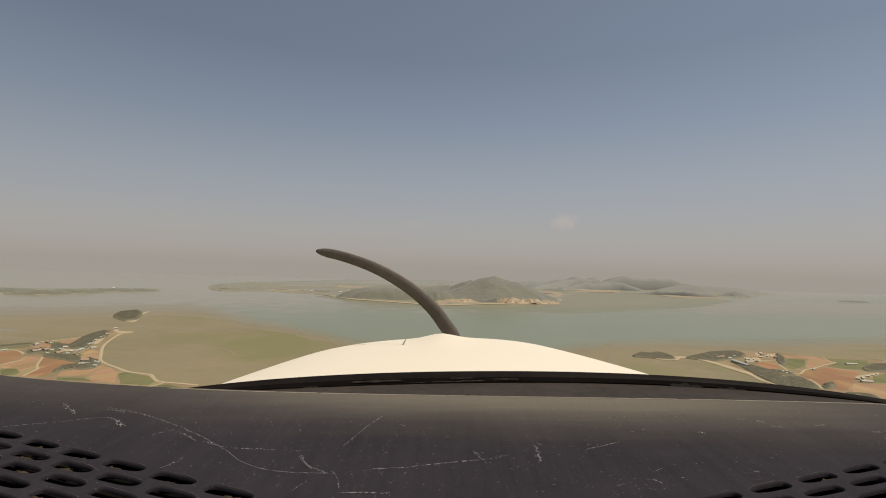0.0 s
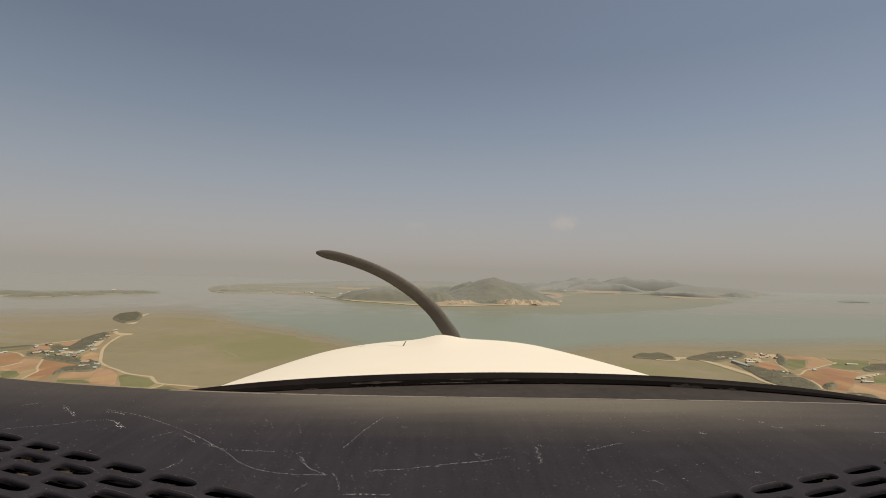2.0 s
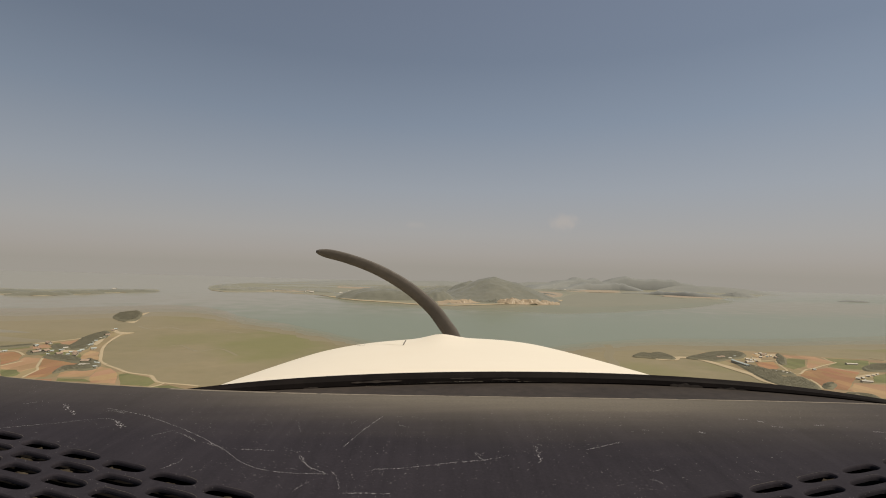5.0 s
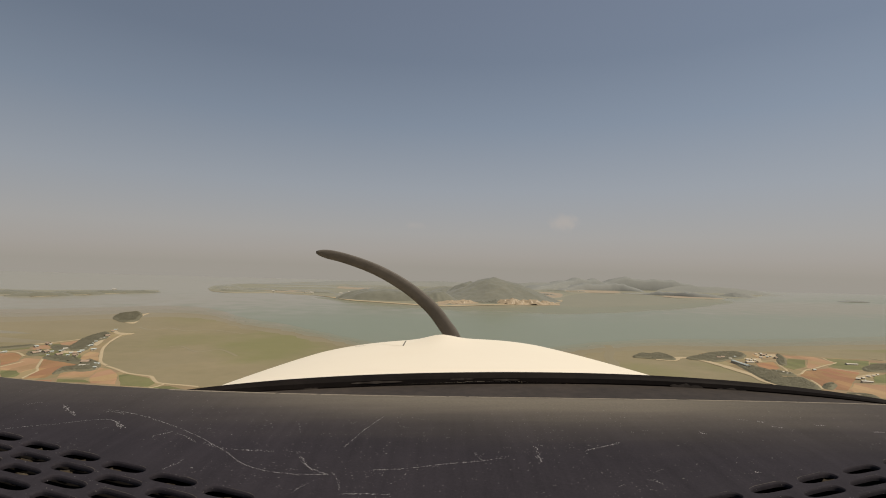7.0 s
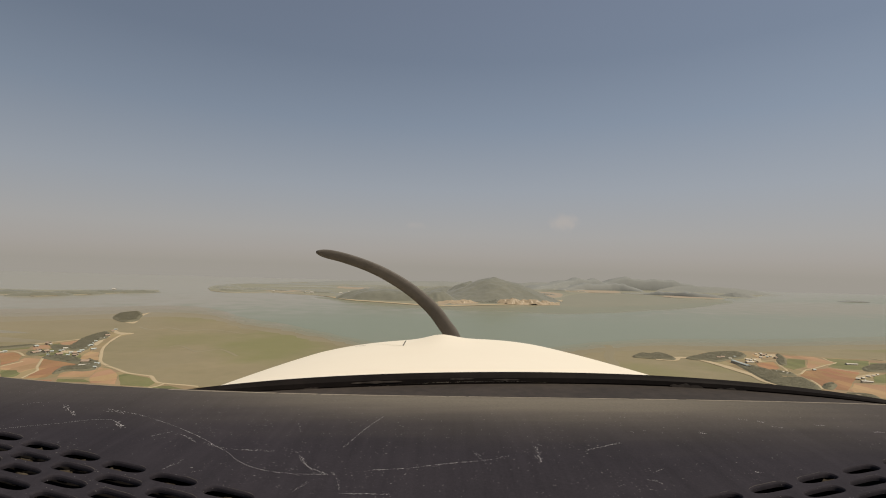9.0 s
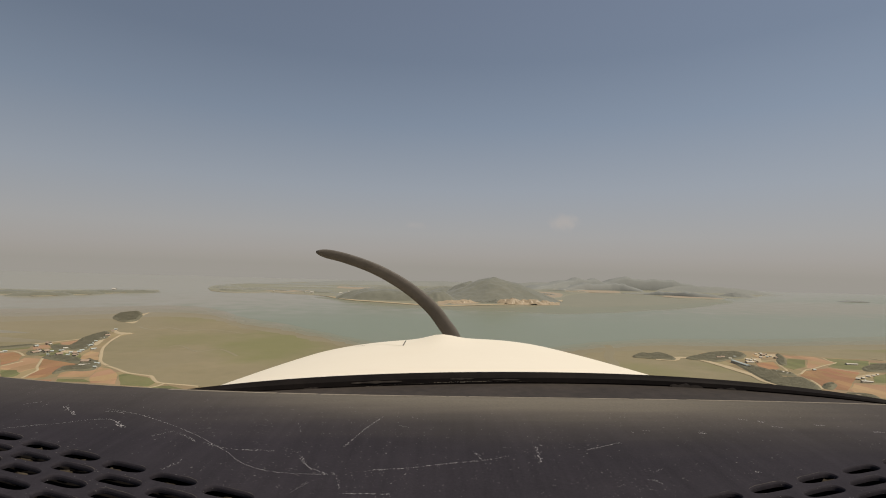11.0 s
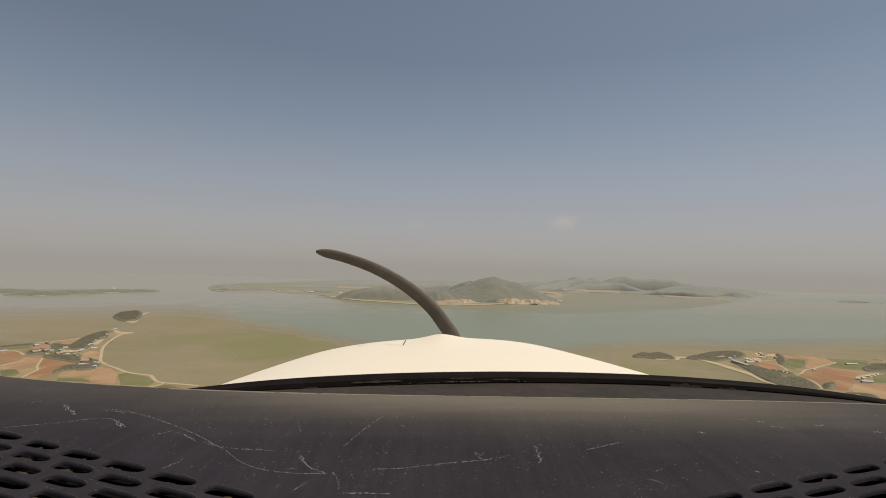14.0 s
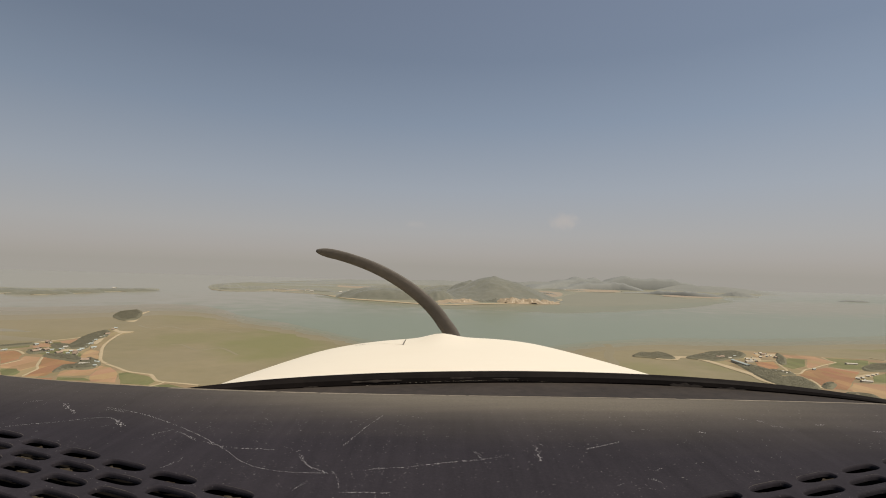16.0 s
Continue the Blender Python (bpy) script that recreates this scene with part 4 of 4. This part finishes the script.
# open fuselage behind the cowling: a rounded tub with a bulkhead at its back
def tub(y):
    """The tub's section at y, from the starboard sill under the belly to the port sill."""
    w, deep = .60 - .10 * max(0, -y - .2) ** 1.5, .95 - .18 * max(0, -y - .2)
    ring = []
    for k in range(21):
        a = math.pi * k / 20
        ring.append((w * math.copysign(abs(math.cos(a)) ** .55, math.cos(a)), y, -.165 - deep * math.sin(a) ** .7))
    return ring


stations = [.50, .30, .05, -.25, -.6, -1.0, -1.4]
outer = [tub(y) for y in stations]
inner = [[(x * .965, y, z * .97 + .004) for x, y, z in ring] for ring in outer]
verts, faces = [p for ring in outer + inner for p in ring], []
rows, cols = len(stations), 21
for base, flip in ((0, False), (rows * cols, True)):
    for j in range(rows - 1):
        for i in range(cols - 1):
            q = base + j * cols + i
            quad = (q, q + cols, q + cols + 1, q + 1)
            faces.append(quad[::-1] if flip else quad)
for j in range(rows - 1):
    for i in (0, cols - 1):
        q = j * cols + i
        faces.append((q, q + cols, rows * cols + q + cols, rows * cols + q))
for j in (0, rows - 1):
    for i in range(cols - 1):
        q = j * cols + i
        faces.append((q, q + 1, rows * cols + q + 1, rows * cols + q))
part("fuselage", mesh_of("fuselage", verts, faces, PAINT, True), aircraft, "white painted fuselage shell")
back = [(x * .96, -1.37, z * .97) for x, y, z in tub(-1.37)]
n = len(back)
part("bulkhead", mesh_of("bulkhead", back + [(x, y - .02, z) for x, y, z in back], [tuple(range(n)), tuple(range(2 * n - 1, n - 1, -1))] + [(i, (i + 1) % n, n + (i + 1) % n, n + i) for i in range(n)], SHELF), aircraft, "plain grey cabin bulkhead")

# spinner: a rounded cone on the propeller shaft
bm = bmesh.new()
rings = []
for j in range(13):
    t = j / 12
    rr = .10 * math.sqrt(max(0, 1 - t ** 2.2)) if t < 1 else .001
    rings.append([bm.verts.new((-.004 + rr * math.cos(a * math.pi / 16), 1.66 + .26 * t, -.447 + rr * math.sin(a * math.pi / 16))) for a in range(32)])
for p, q in zip(rings, rings[1:]):
    for a in range(32):
        bm.faces.new((p[a], p[(a + 1) % 32], q[(a + 1) % 32], q[a]))
spinner = part("spinner", bm_mesh("spinner", bm, PAINT, True), aircraft, "white propeller spinner")


def blade(turn):
    """A curved tapering blade with a lens-shaped section, from the hub outwards, turned about the shaft."""
    line = spline([(0.006, -0.447), (0.034, -0.398), (0.042, -0.346), (0.030, -0.307), (0.006, -0.271), (-0.036, -0.216), (-0.099, -0.158), (-0.174, -0.107), (-0.259, -0.064), (-0.364, -0.028), (-0.453, -0.010)], False, 6)
    n, bm, rows = len(line), bmesh.new(), []
    for i, p in enumerate(line):
        t = i / (n - 1)
        d = (line[min(i + 1, n - 1)] - line[max(i - 1, 0)]).normalized()
        nx, nz = -d.y, d.x
        w = (.029 - .013 * t ** 1.6) * (1 if t < .93 else max(.3, 1 - ((t - .93) / .07) ** 2 * .7))
        tk = .014 * (1 - .7 * t)
        row = []
        for k in range(10):
            a = 2 * math.pi * k / 10
            off, dep = w * math.cos(a), tk * math.sin(a) + .3 * w * math.cos(a)
            row.append(bm.verts.new((p.x + nx * off, 1.76 + dep, p.y + nz * off)))
        rows.append(row)
    for p, q in zip(rows, rows[1:]):
        for k in range(10):
            bm.faces.new((p[k], p[(k + 1) % 10], q[(k + 1) % 10], q[k]))
    bm.faces.new(rows[0][::-1])
    bm.faces.new(rows[-1])
    if turn:
        bmesh.ops.rotate(bm, cent=(-.004, 1.76, -.447), matrix=Matrix.Rotation(radians(turn), 3, "Y"), verts=bm.verts)
    return bm_mesh("propeller_blade", bm, BLADE, True)


part("propeller_blade", blade(0), spinner, "curved matt black propeller blade")
part("propeller_blade", blade(180), spinner, "curved matt black propeller blade")

# oil door on the cowling
def on_cowl(name, pts, width, lift, material, label=""):
    line = spline(pts, False, 5)
    v, f = [], []
    for i, p in enumerate(line):
        d = (line[min(i + 1, len(line) - 1)] - line[max(i - 1, 0)]).normalized()
        for s in (-1, 1):
            x, y = p.x - d.y * width * s, p.y + d.x * width * s
            v.append((x, y, cowl_z(x, y) + lift))
    for i in range(len(line) - 1):
        f.append((2 * i, 2 * i + 2, 2 * i + 3, 2 * i + 1))
    part(name, mesh_of(name, v, f, material), aircraft, label)


on_cowl("panel_joint", [(-.0974, 1.203), (-.1020, 1.29), (-.1128, 1.50)], .0017, .0008, PANEL_LINE, "dark hinge line of the oil door")
on_cowl("panel_joint", [(-.2573, 1.436), (-.2502, 1.433), (-.2225, 1.414)], .0030, .0008, PANEL_LINE, "dark gap at the oil door's corner")
on_cowl("panel_joint", [(-.2225, 1.414), (-.17, 1.36), (-.1214, 1.258), (-.0974, 1.203)], .0012, .0007, PAINT_EDGE, "pale edge of the oil door")

# windscreen seal: a black rubber strip in an arc over the base of the windscreen
seal = tagged(new("windscreen_seal"), "glossy black rubber windscreen seal strip", "seal")
seal.matrix_basis = AIR
verts, faces, n = [], [], 90
for i in range(n + 1):
    x = -.36 + .86 * i / n
    y = seal_y(x)
    zt = -.4579 * x ** 4 + .0804 * x ** 3 - .0151 * x * x + .0075 * x - .1385
    zb = -.1598 * x ** 4 - .0599 * x ** 3 + .024 * x * x + .011 * x - .1487
    verts += [(x, y + .012, zt - .002), (x, y + .003, zt), (x, y - .001, zt - .002), (x, y - .003, .5 * zt + .5 * zb), (x, y - .004, zb), (x, y - .003, zb - .006), (x, y + .012, zb - .006)]
for i in range(n):
    for k in range(7):
        a, b = 7 * i + k, 7 * i + (k + 1) % 7
        faces.append((a, a + 7, b + 7, b))
faces += [tuple(range(6, -1, -1)), tuple(range(7 * n, 7 * n + 7))]
part("strip", mesh_of("strip", verts, faces, BLACK), seal)
# reflections on the rubber, painted as thin brown patches
for x0, x1, k, thick in ((-.10, -.045, .45, 1.6), (.008, .034, .35, 1), (.055, .085, .45, 1), (.243, .275, .55, 3.4), (.288, .318, .6, 3), (-.15, -.135, .7, 1)):
    v, f = [], []
    for i in range(9):
        x = x0 + (x1 - x0) * i / 8
        zt = -.4579 * x ** 4 + .0804 * x ** 3 - .0151 * x * x + .0075 * x - .1385
        w = .0006 * thick * math.sin(math.pi * (i + .4) / 8.8) * (1 + .6 * math.sin(i * 2.1)) + .0002
        z = zt - .0125 * k - .001
        y = seal_y(x) - .0045
        v += [(x, y, z - w), (x, y, z + w)]
    f = [(2 * i, 2 * i + 2, 2 * i + 3, 2 * i + 1) for i in range(8)]
    part("painted_glint", mesh_of("painted_glint", v, f, GLINT_WEAR), seal, "brown glint painted on the seal")

# ---- dashboard ----
dash = tagged(new("dashboard"), "worn scratched black vinyl dashboard with slotted air vents", "dashboard")
dash.matrix_basis = AIR
PROFILE = [(.46, -.1002), (.30, -.1), (.20, -.1), (.10, -.1), (.06, -.1), (.04, -.1001), (.028, -.1006), (.018, -.1016), (.010, -.1032), (.004, -.1058), (0, -.1095), (-.001, -.116), (-.001, -.135)]
UNDER = [(.004, -.135), (.004, -.117), (.03, -.105), (.06, -.1021), (.46, -.1021)]
prof = PROFILE + UNDER


def crest(x):
    """The crest of the pad, gently waved in plan."""
    x = max(-.37, min(.33, x))
    return .3555 - .0526 * x + .1017 * x * x - .4653 * x ** 3


verts, faces, n, m = [], [], 48, len(prof)
for i in range(n + 1):
    x = -.62 + 1.24 * i / n
    for q, z in prof:
        verts.append((x, crest(x) - q, z))
for i in range(n):
    for k in range(m):
        a, b = m * i + k, m * i + (k + 1) % m
        faces.append((a, b, b + m, a + m))
faces += [tuple(range(m)), tuple(range(m * n + m - 1, m * n - 1, -1))]
pad_mesh = mesh_of("pad", verts, faces, DASH)
pbm = bmesh.new()
pbm.from_mesh(pad_mesh)
bmesh.ops.recalc_face_normals(pbm, faces=pbm.faces)
pbm.to_mesh(pad_mesh)
pbm.free()


def slot_end(r, half, a, turn):
    """A point of a slot's outline: a long oval, blunt outboard and narrower towards the middle of the pad."""
    ca, sa = math.cos(a), math.sin(a)
    return math.copysign((half + r) * abs(ca) ** .5, ca), math.copysign(r * abs(sa) ** .8, sa) * ((.80 + .14 * ca) if turn > 0 else (.92 - .18 * ca))


def slot_cutter(slots):
    """Upright plugs with long rounded ends (x, y, turn, half length) that leave the vent slots."""
    bm = bmesh.new()
    for x, y, turn, half in slots:
        c, s = math.cos(radians(turn)), math.sin(radians(turn))
        rings = []
        for r, z in ((.0033, -.112), (.0033, -.1014), (.0034, -.1007), (.0037, -.1002), (.0041, -.0999), (.0041, -.095)):
            ring = []
            for k in range(40):
                a = 2 * math.pi * k / 40 + math.pi / 40
                px, py = slot_end(r, half, a, turn)
                ring.append(bm.verts.new((x + c * px - s * py, y + s * px + c * py, z)))
            rings.append(ring)
        bm.faces.new(rings[0][::-1])
        bm.faces.new(rings[-1])
        for lo, hi in zip(rings, rings[1:]):
            for k in range(40):
                bm.faces.new((lo[k], lo[(k + 1) % 40], hi[(k + 1) % 40], hi[k]))
    bmesh.ops.recalc_face_normals(bm, faces=bm.faces)
    return bm_mesh("plug", bm, DASH)


slots = []
for row in range(6):
    for k in range(-3, 7):
        x, y = -.1468 + .0293 * (k - 2) - .0082 * row + .0147 * (row % 2), .2264 - .0124 * (k - 2) - .0073 * row - .0064 * (row % 2)
        if -.26 < x < -.075 and .12 < y < .29 and k <= 4:
            slots.append((x, y, -20.8, .0090))
        x, y = .1636 - .0262 * (k - 2) + .0068 * row - .0131 * (row % 2), .2150 - .0087 * (k - 2) - .0073 * row - .0044 * (row % 2)
        if .10 < x < .26 and .12 < y < .27 and k <= 4:
            slots.append((x, y, 18.3, .0069))
pad = new("pad", pad_mesh)
plug = new("plug", slot_cutter(slots))
cut = pad.modifiers.new("vents", "BOOLEAN")
cut.operation, cut.object, cut.solver = "DIFFERENCE", plug, "EXACT"
bpy.context.view_layer.update()
cut_mesh = bpy.data.meshes.new_from_object(pad.evaluated_get(bpy.context.evaluated_depsgraph_get()))
pad.modifiers.clear()
pad.data = cut_mesh
bpy.data.objects.remove(plug)
pad.parent = dash

# filter boxes coloured near-black: the shade inside the vents is in their colour
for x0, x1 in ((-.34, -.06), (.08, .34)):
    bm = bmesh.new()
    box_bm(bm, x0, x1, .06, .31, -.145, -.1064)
    part("dark_vent_filter", bm_mesh("dark_vent_filter", bm, DUCT), dash, "filter below the slots, coloured near-black for the duct's shade")

# torn bits of brown foam show in some of the slots
rnd = random.Random(21)
for x, y, turn, long in slots:
    if rnd.random() < .55:
        continue
    n, c, sn, v = 14, math.cos(radians(turn)), math.sin(radians(turn)), []
    off, half = rnd.uniform(-.006, .004), rnd.uniform(.003, .008)
    for k in range(n):
        a = 2 * math.pi * k / n
        px, py = off + half * math.cos(a) * rnd.uniform(.7, 1.1), -.0014 + .0019 * math.sin(a) * rnd.uniform(.35, 1.1)
        v.append((x + c * px - sn * py, y + sn * px + c * py, -.1017 + rnd.uniform(-.0006, .0006)))
    v.append((sum(p[0] for p in v) / n, sum(p[1] for p in v) / n, -.1012))
    part("foam_scrap", mesh_of("foam_scrap", v, [(k, (k + 1) % n, n) for k in range(n)], SCRAP, True), dash, "torn brown foam")

# the slots' far rims are rubbed pale in places
for x, y, turn, half in slots:
    c, sn, v = math.cos(radians(turn)), math.sin(radians(turn)), []
    a0, a1 = rnd.uniform(-.9, .1), rnd.uniform(.3, 1.0)
    if rnd.random() < .45:
        continue
    for k in range(13):
        px, bow = slot_end(.0040, half, math.pi / 2 - 1.45 * (a0 + (a1 - a0) * k / 12), turn)
        w = rnd.uniform(.0001, .00045) * math.sin(math.pi * (k + .3) / 12.6)
        for e in (0, w):
            py = bow + e
            v.append((x + c * px - sn * py, y + sn * px + c * py, -.09988))
    part("worn_rim", mesh_of("worn_rim", v, [(2 * k, 2 * k + 2, 2 * k + 3, 2 * k + 1) for k in range(12)], GLINT_WEAR), dash, "rubbed rim of a slot")

# the lower ledge between the pad and the windscreen
verts, faces, n = [], [], 60
for i in range(n + 1):
    x = -.40 + .90 * i / n
    zb = -.1598 * x ** 4 - .0599 * x ** 3 + .024 * x * x + .011 * x - .1487
    ya, yb = crest(x) + .001, seal_y(x) + .006
    for t in (0, .3, .6, 1):
        verts.append((x, ya + (yb - ya) * t, -.138 + (zb + .136) * t))
for i in range(n):
    for k in range(3):
        a = 4 * i + k
        faces.append((a, a + 4, a + 5, a + 1))
part("ledge", mesh_of("ledge", verts, faces, SHELF, True), dash, "dusty brown vinyl ledge under the windscreen")

# a broken pale line runs along the crest's edge
for x0, x1, q1 in ((-.20, -.02, .0172), (-.02, .10, .0150), (.10, .31, .0160), (-.36, -.21, .0130)):
    v, f = [], []
    for i in range(61):
        x = x0 + (x1 - x0) * i / 60
        for q in (q1 + .002 * noise.noise((x * 90, 2, 5)), .0102):
            v.append((x, crest(x) - q, -.1032 + .2 * (q - .010) + .00012))
    f = [(2 * i, 2 * i + 2, 2 * i + 3, 2 * i + 1) for i in range(60) if noise.noise((i * .31, x0 * 50, 1)) > -.40]
    part("crest_line", mesh_of("crest_line", v, f, CREST_PALE), pad, "broken pale line on the crest edge")

# scratches: broken pale lines worn into the pad
rnd = random.Random(11)


def scratch(pts, width, fill):
    line = spline(pts, False, 26)
    v, f = [], []
    for i in range(len(line) - 1):
        if rnd.random() > fill:
            continue
        p, q = line[i], line[i + 1]
        d = (q - p).normalized()
        o = Vector((-d.y, d.x)) * width * rnd.uniform(.3, 1.0)
        j = Vector((rnd.gauss(0, 1), rnd.gauss(0, 1))) * width * .9
        b = len(v)
        for e in (p + j + o * .6, p + j - o * .6, q + j - o * .4, q + j + o * .5):
            v.append((e.x, e.y, -.09985))
        f.append((b, b + 1, b + 2, b + 3))
    part("scratch", mesh_of("scratch", v, f, SCUFF), pad, "pale worn scratch")


scratch([(-0.2099, 0.3077), (-0.2032, 0.3055), (-0.1816, 0.2962), (-0.1561, 0.2809), (-0.1311, 0.2631), (-0.1081, 0.2439), (-0.0952, 0.231), (-0.0831, 0.2233), (-0.069, 0.2193), (-0.0511, 0.2182)], .00015, .85)
scratch([(-0.2465, 0.2738), (-0.2321, 0.2791), (-0.2214, 0.2818), (-0.2092, 0.2874), (-0.1973, 0.2893), (-0.1898, 0.2855), (-0.1836, 0.28), (-0.1798, 0.2747)], .0002, .8)
scratch([(-0.1559, 0.2631), (-0.1515, 0.2671), (-0.1478, 0.2704)], .00022, .8)
scratch([(-0.0504, 0.2481), (-0.0478, 0.2568), (-0.0441, 0.2704), (-0.0401, 0.2818), (-0.0357, 0.2932)], .00022, .6)
scratch([(-0.033, 0.2227), (-0.0165, 0.2244), (0.0042, 0.2297), (0.0198, 0.2328), (0.0316, 0.2373)], .00022, .6)
scratch([(0.0713, 0.2446), (0.0806, 0.2488), (0.091, 0.2539)], .0002, .8)
scratch([(-0.0496, 0.2204), (-0.0457, 0.2129), (-0.0433, 0.2049)], .00022, .6)
scratch([(-0.0681, 0.2373), (-0.0621, 0.2262), (-0.0518, 0.2188)], .00022, .7)
scratch([(-0.2705, 0.3166), (-0.2626, 0.3225)], .0002, .8)
scratch([(-0.1114, 0.2474), (-0.0997, 0.2453), (-0.0835, 0.2432)], .0004, .5)
scratch([(0.015, 0.2425), (0.0178, 0.2347), (0.0203, 0.2322)], .00022, .6)
scratch([(0.0883, 0.2129), (0.0912, 0.2124), (0.0933, 0.2093)], .00022, .6)
scratch([(-0.2077, 0.3034), (-0.201, 0.3023), (-0.1931, 0.2992)], .0005, .5)
scratch([(-0.1206, 0.2524), (-0.1146, 0.2495)], .0005, .6)
scratch([(-0.0402, 0.2011), (-0.0217, 0.2006)], .00022, .5)
scratch([(-0.1395, 0.2647), (-0.1287, 0.2553)], .00022, .5)
scratch([(-0.1276, 0.2227), (-0.1237, 0.2347)], .00022, .5)
scratch([(-0.2415, 0.3143), (-0.2308, 0.3044), (-0.2222, 0.2972)], .0008, .4)
scratch([(0.0461, 0.2495), (0.0464, 0.2405), (0.0456, 0.2297)], .0006, .4)
scratch([(-0.1898, 0.2855), (-0.1791, 0.2755)], .0008, .5)
scratch([(-0.0618, 0.2039), (-0.0582, 0.2119)], .00022, .5)
scratch([(-0.2557, 0.3140), (-0.2551, 0.3169)], .00010, .58)
scratch([(-0.1998, 0.2735), (-0.1935, 0.2744), (-0.1877, 0.2761)], .00015, .36)
scratch([(-0.2438, 0.3163), (-0.2361, 0.3095), (-0.2282, 0.3020), (-0.2224, 0.2979)], .00030, .36)
scratch([(-0.2432, 0.3152), (-0.2320, 0.3052), (-0.2215, 0.2959)], .00025, .29)
scratch([(-0.1421, 0.2660), (-0.1357, 0.2620), (-0.1295, 0.2573)], .00015, .43)
scratch([(-0.0789, 0.2443), (-0.0737, 0.2430), (-0.0679, 0.2423)], .00010, .43)
scratch([(-0.0695, 0.2383), (-0.0670, 0.2326), (-0.0620, 0.2259), (-0.0593, 0.2225)], .00013, .50)
scratch([(-0.0700, 0.2242), (-0.0658, 0.2230)], .00013, .65)
scratch([(-0.0558, 0.2132), (-0.0586, 0.2091), (-0.0605, 0.2056), (-0.0624, 0.2018)], .00015, .36)
scratch([(-0.0529, 0.2810), (-0.0499, 0.2857)], .00010, .65)
scratch([(-0.0334, 0.2219), (-0.0296, 0.2219), (-0.0261, 0.2230)], .00015, .43)
scratch([(-0.0185, 0.2242), (-0.0124, 0.2251)], .00013, .43)
scratch([(-0.0049, 0.2259), (0.0042, 0.2295), (0.0122, 0.2307), (0.0203, 0.2323)], .00015, .40)
scratch([(-0.0425, 0.2009), (-0.0321, 0.2013), (-0.0225, 0.2000)], .00013, .58)
scratch([(0.0158, 0.2416), (0.0188, 0.2370)], .00013, .65)
scratch([(0.0485, 0.2514), (0.0507, 0.2496)], .00020, .65)
scratch([(0.0459, 0.2423), (0.0476, 0.2409)], .00020, .65)
scratch([(0.0443, 0.2383), (0.0452, 0.2345)], .00015, .50)
scratch([(0.0710, 0.2443), (0.0783, 0.2471), (0.0852, 0.2507), (0.0926, 0.2536)], .00009, .58)
scratch([(0.1080, 0.2718), (0.1136, 0.2701)], .00015, .43)
scratch([(0.1027, 0.2693), (0.1045, 0.2676)], .00015, .58)
scratch([(0.0941, 0.2202), (0.1002, 0.2236)], .00013, .43)
scratch([(0.0913, 0.2137), (0.0936, 0.2096)], .00015, .43)
scratch([(0.1394, 0.2685), (0.1418, 0.2660)], .00055, .9)
scratch([(0.1400, 0.2208), (0.1418, 0.2197)], .0005, .9)
scratch([(-0.0283, 0.2929), (-0.0198, 0.2929), (-0.0106, 0.2880)], .00015, .22)
scratch([(-0.1114, 0.3140), (-0.1031, 0.3129), (-0.0929, 0.3063)], .00015, .22)
scratch([(-0.0247, 0.2788), (-0.0190, 0.2753)], .00015, .36)
scratch([(0.0301, 0.2471), (0.0353, 0.2478)], .00015, .36)
scratch([(0.0260, 0.2357), (0.0323, 0.2383)], .00020, .36)
scratch([(-0.2511, 0.2861), (-0.2477, 0.2919)], .00020, .29)
scratch([(-0.1126, 0.2208), (-0.1088, 0.2225)], .00015, .36)
scratch([(-0.1291, 0.2230), (-0.1259, 0.2265), (-0.1235, 0.2307)], .00015, .32)
scratch([(0.1729, 0.2890), (0.1774, 0.2871)], .0003, .6)
scratch([(0.1821, 0.2852), (0.1848, 0.2833)], .0006, .85)
scratch([(0.1848, 0.2770), (0.1903, 0.2753)], .0003, .6)
scratch([(0.2346, 0.2685), (0.2410, 0.2676)], .0004, .8)
scratch([(0.2107, 0.2779), (0.2165, 0.2788)], .0004, .7)
scratch([(-0.0833, 0.2833), (-0.0777, 0.2685)], .00015, .29)
scratch([(-0.1042, 0.2890), (-0.0973, 0.2806)], .00015, .36)

# small chips and nicks, thicker in the rubbed places
v, f = [], []
for cx, cy, sx, sy, count in ((.0, .245, .09, .022, 170), (.10, .30, .11, .022, 60), (-.16, .29, .06, .018, 80), (-.10, .235, .06, .02, 110), (.19, .27, .07, .03, 45), (.06, .21, .06, .015, 80), (-.05, .29, .09, .02, 90)):
    for k in range(count):
        x, y = rnd.gauss(cx, sx), rnd.gauss(cy, sy)
        if y > crest(x) - .045 or y < .19 or any(abs(x - a) < .018 and abs(y - b) < .010 for a, b, t, h in slots):
            continue
        w, d, a = abs(rnd.gauss(0, .00028)) + .00015, rnd.uniform(.00008, .0002), rnd.gauss(.1, .4)
        b = len(v)
        for j in range(5):
            q, e = 2 * math.pi * j / 5, rnd.uniform(.5, 1.1)
            px, py = w * e * math.cos(q), d * e * math.sin(q)
            v.append((x + px * math.cos(a) - py * math.sin(a), y + px * math.sin(a) + py * math.cos(a), -.09985))
        f.append(tuple(range(b, b + 5)))
tagged(part("chips", mesh_of("chips", v, f, CHIP), pad, "pale nicks and chips in the vinyl"), kind="stuff")
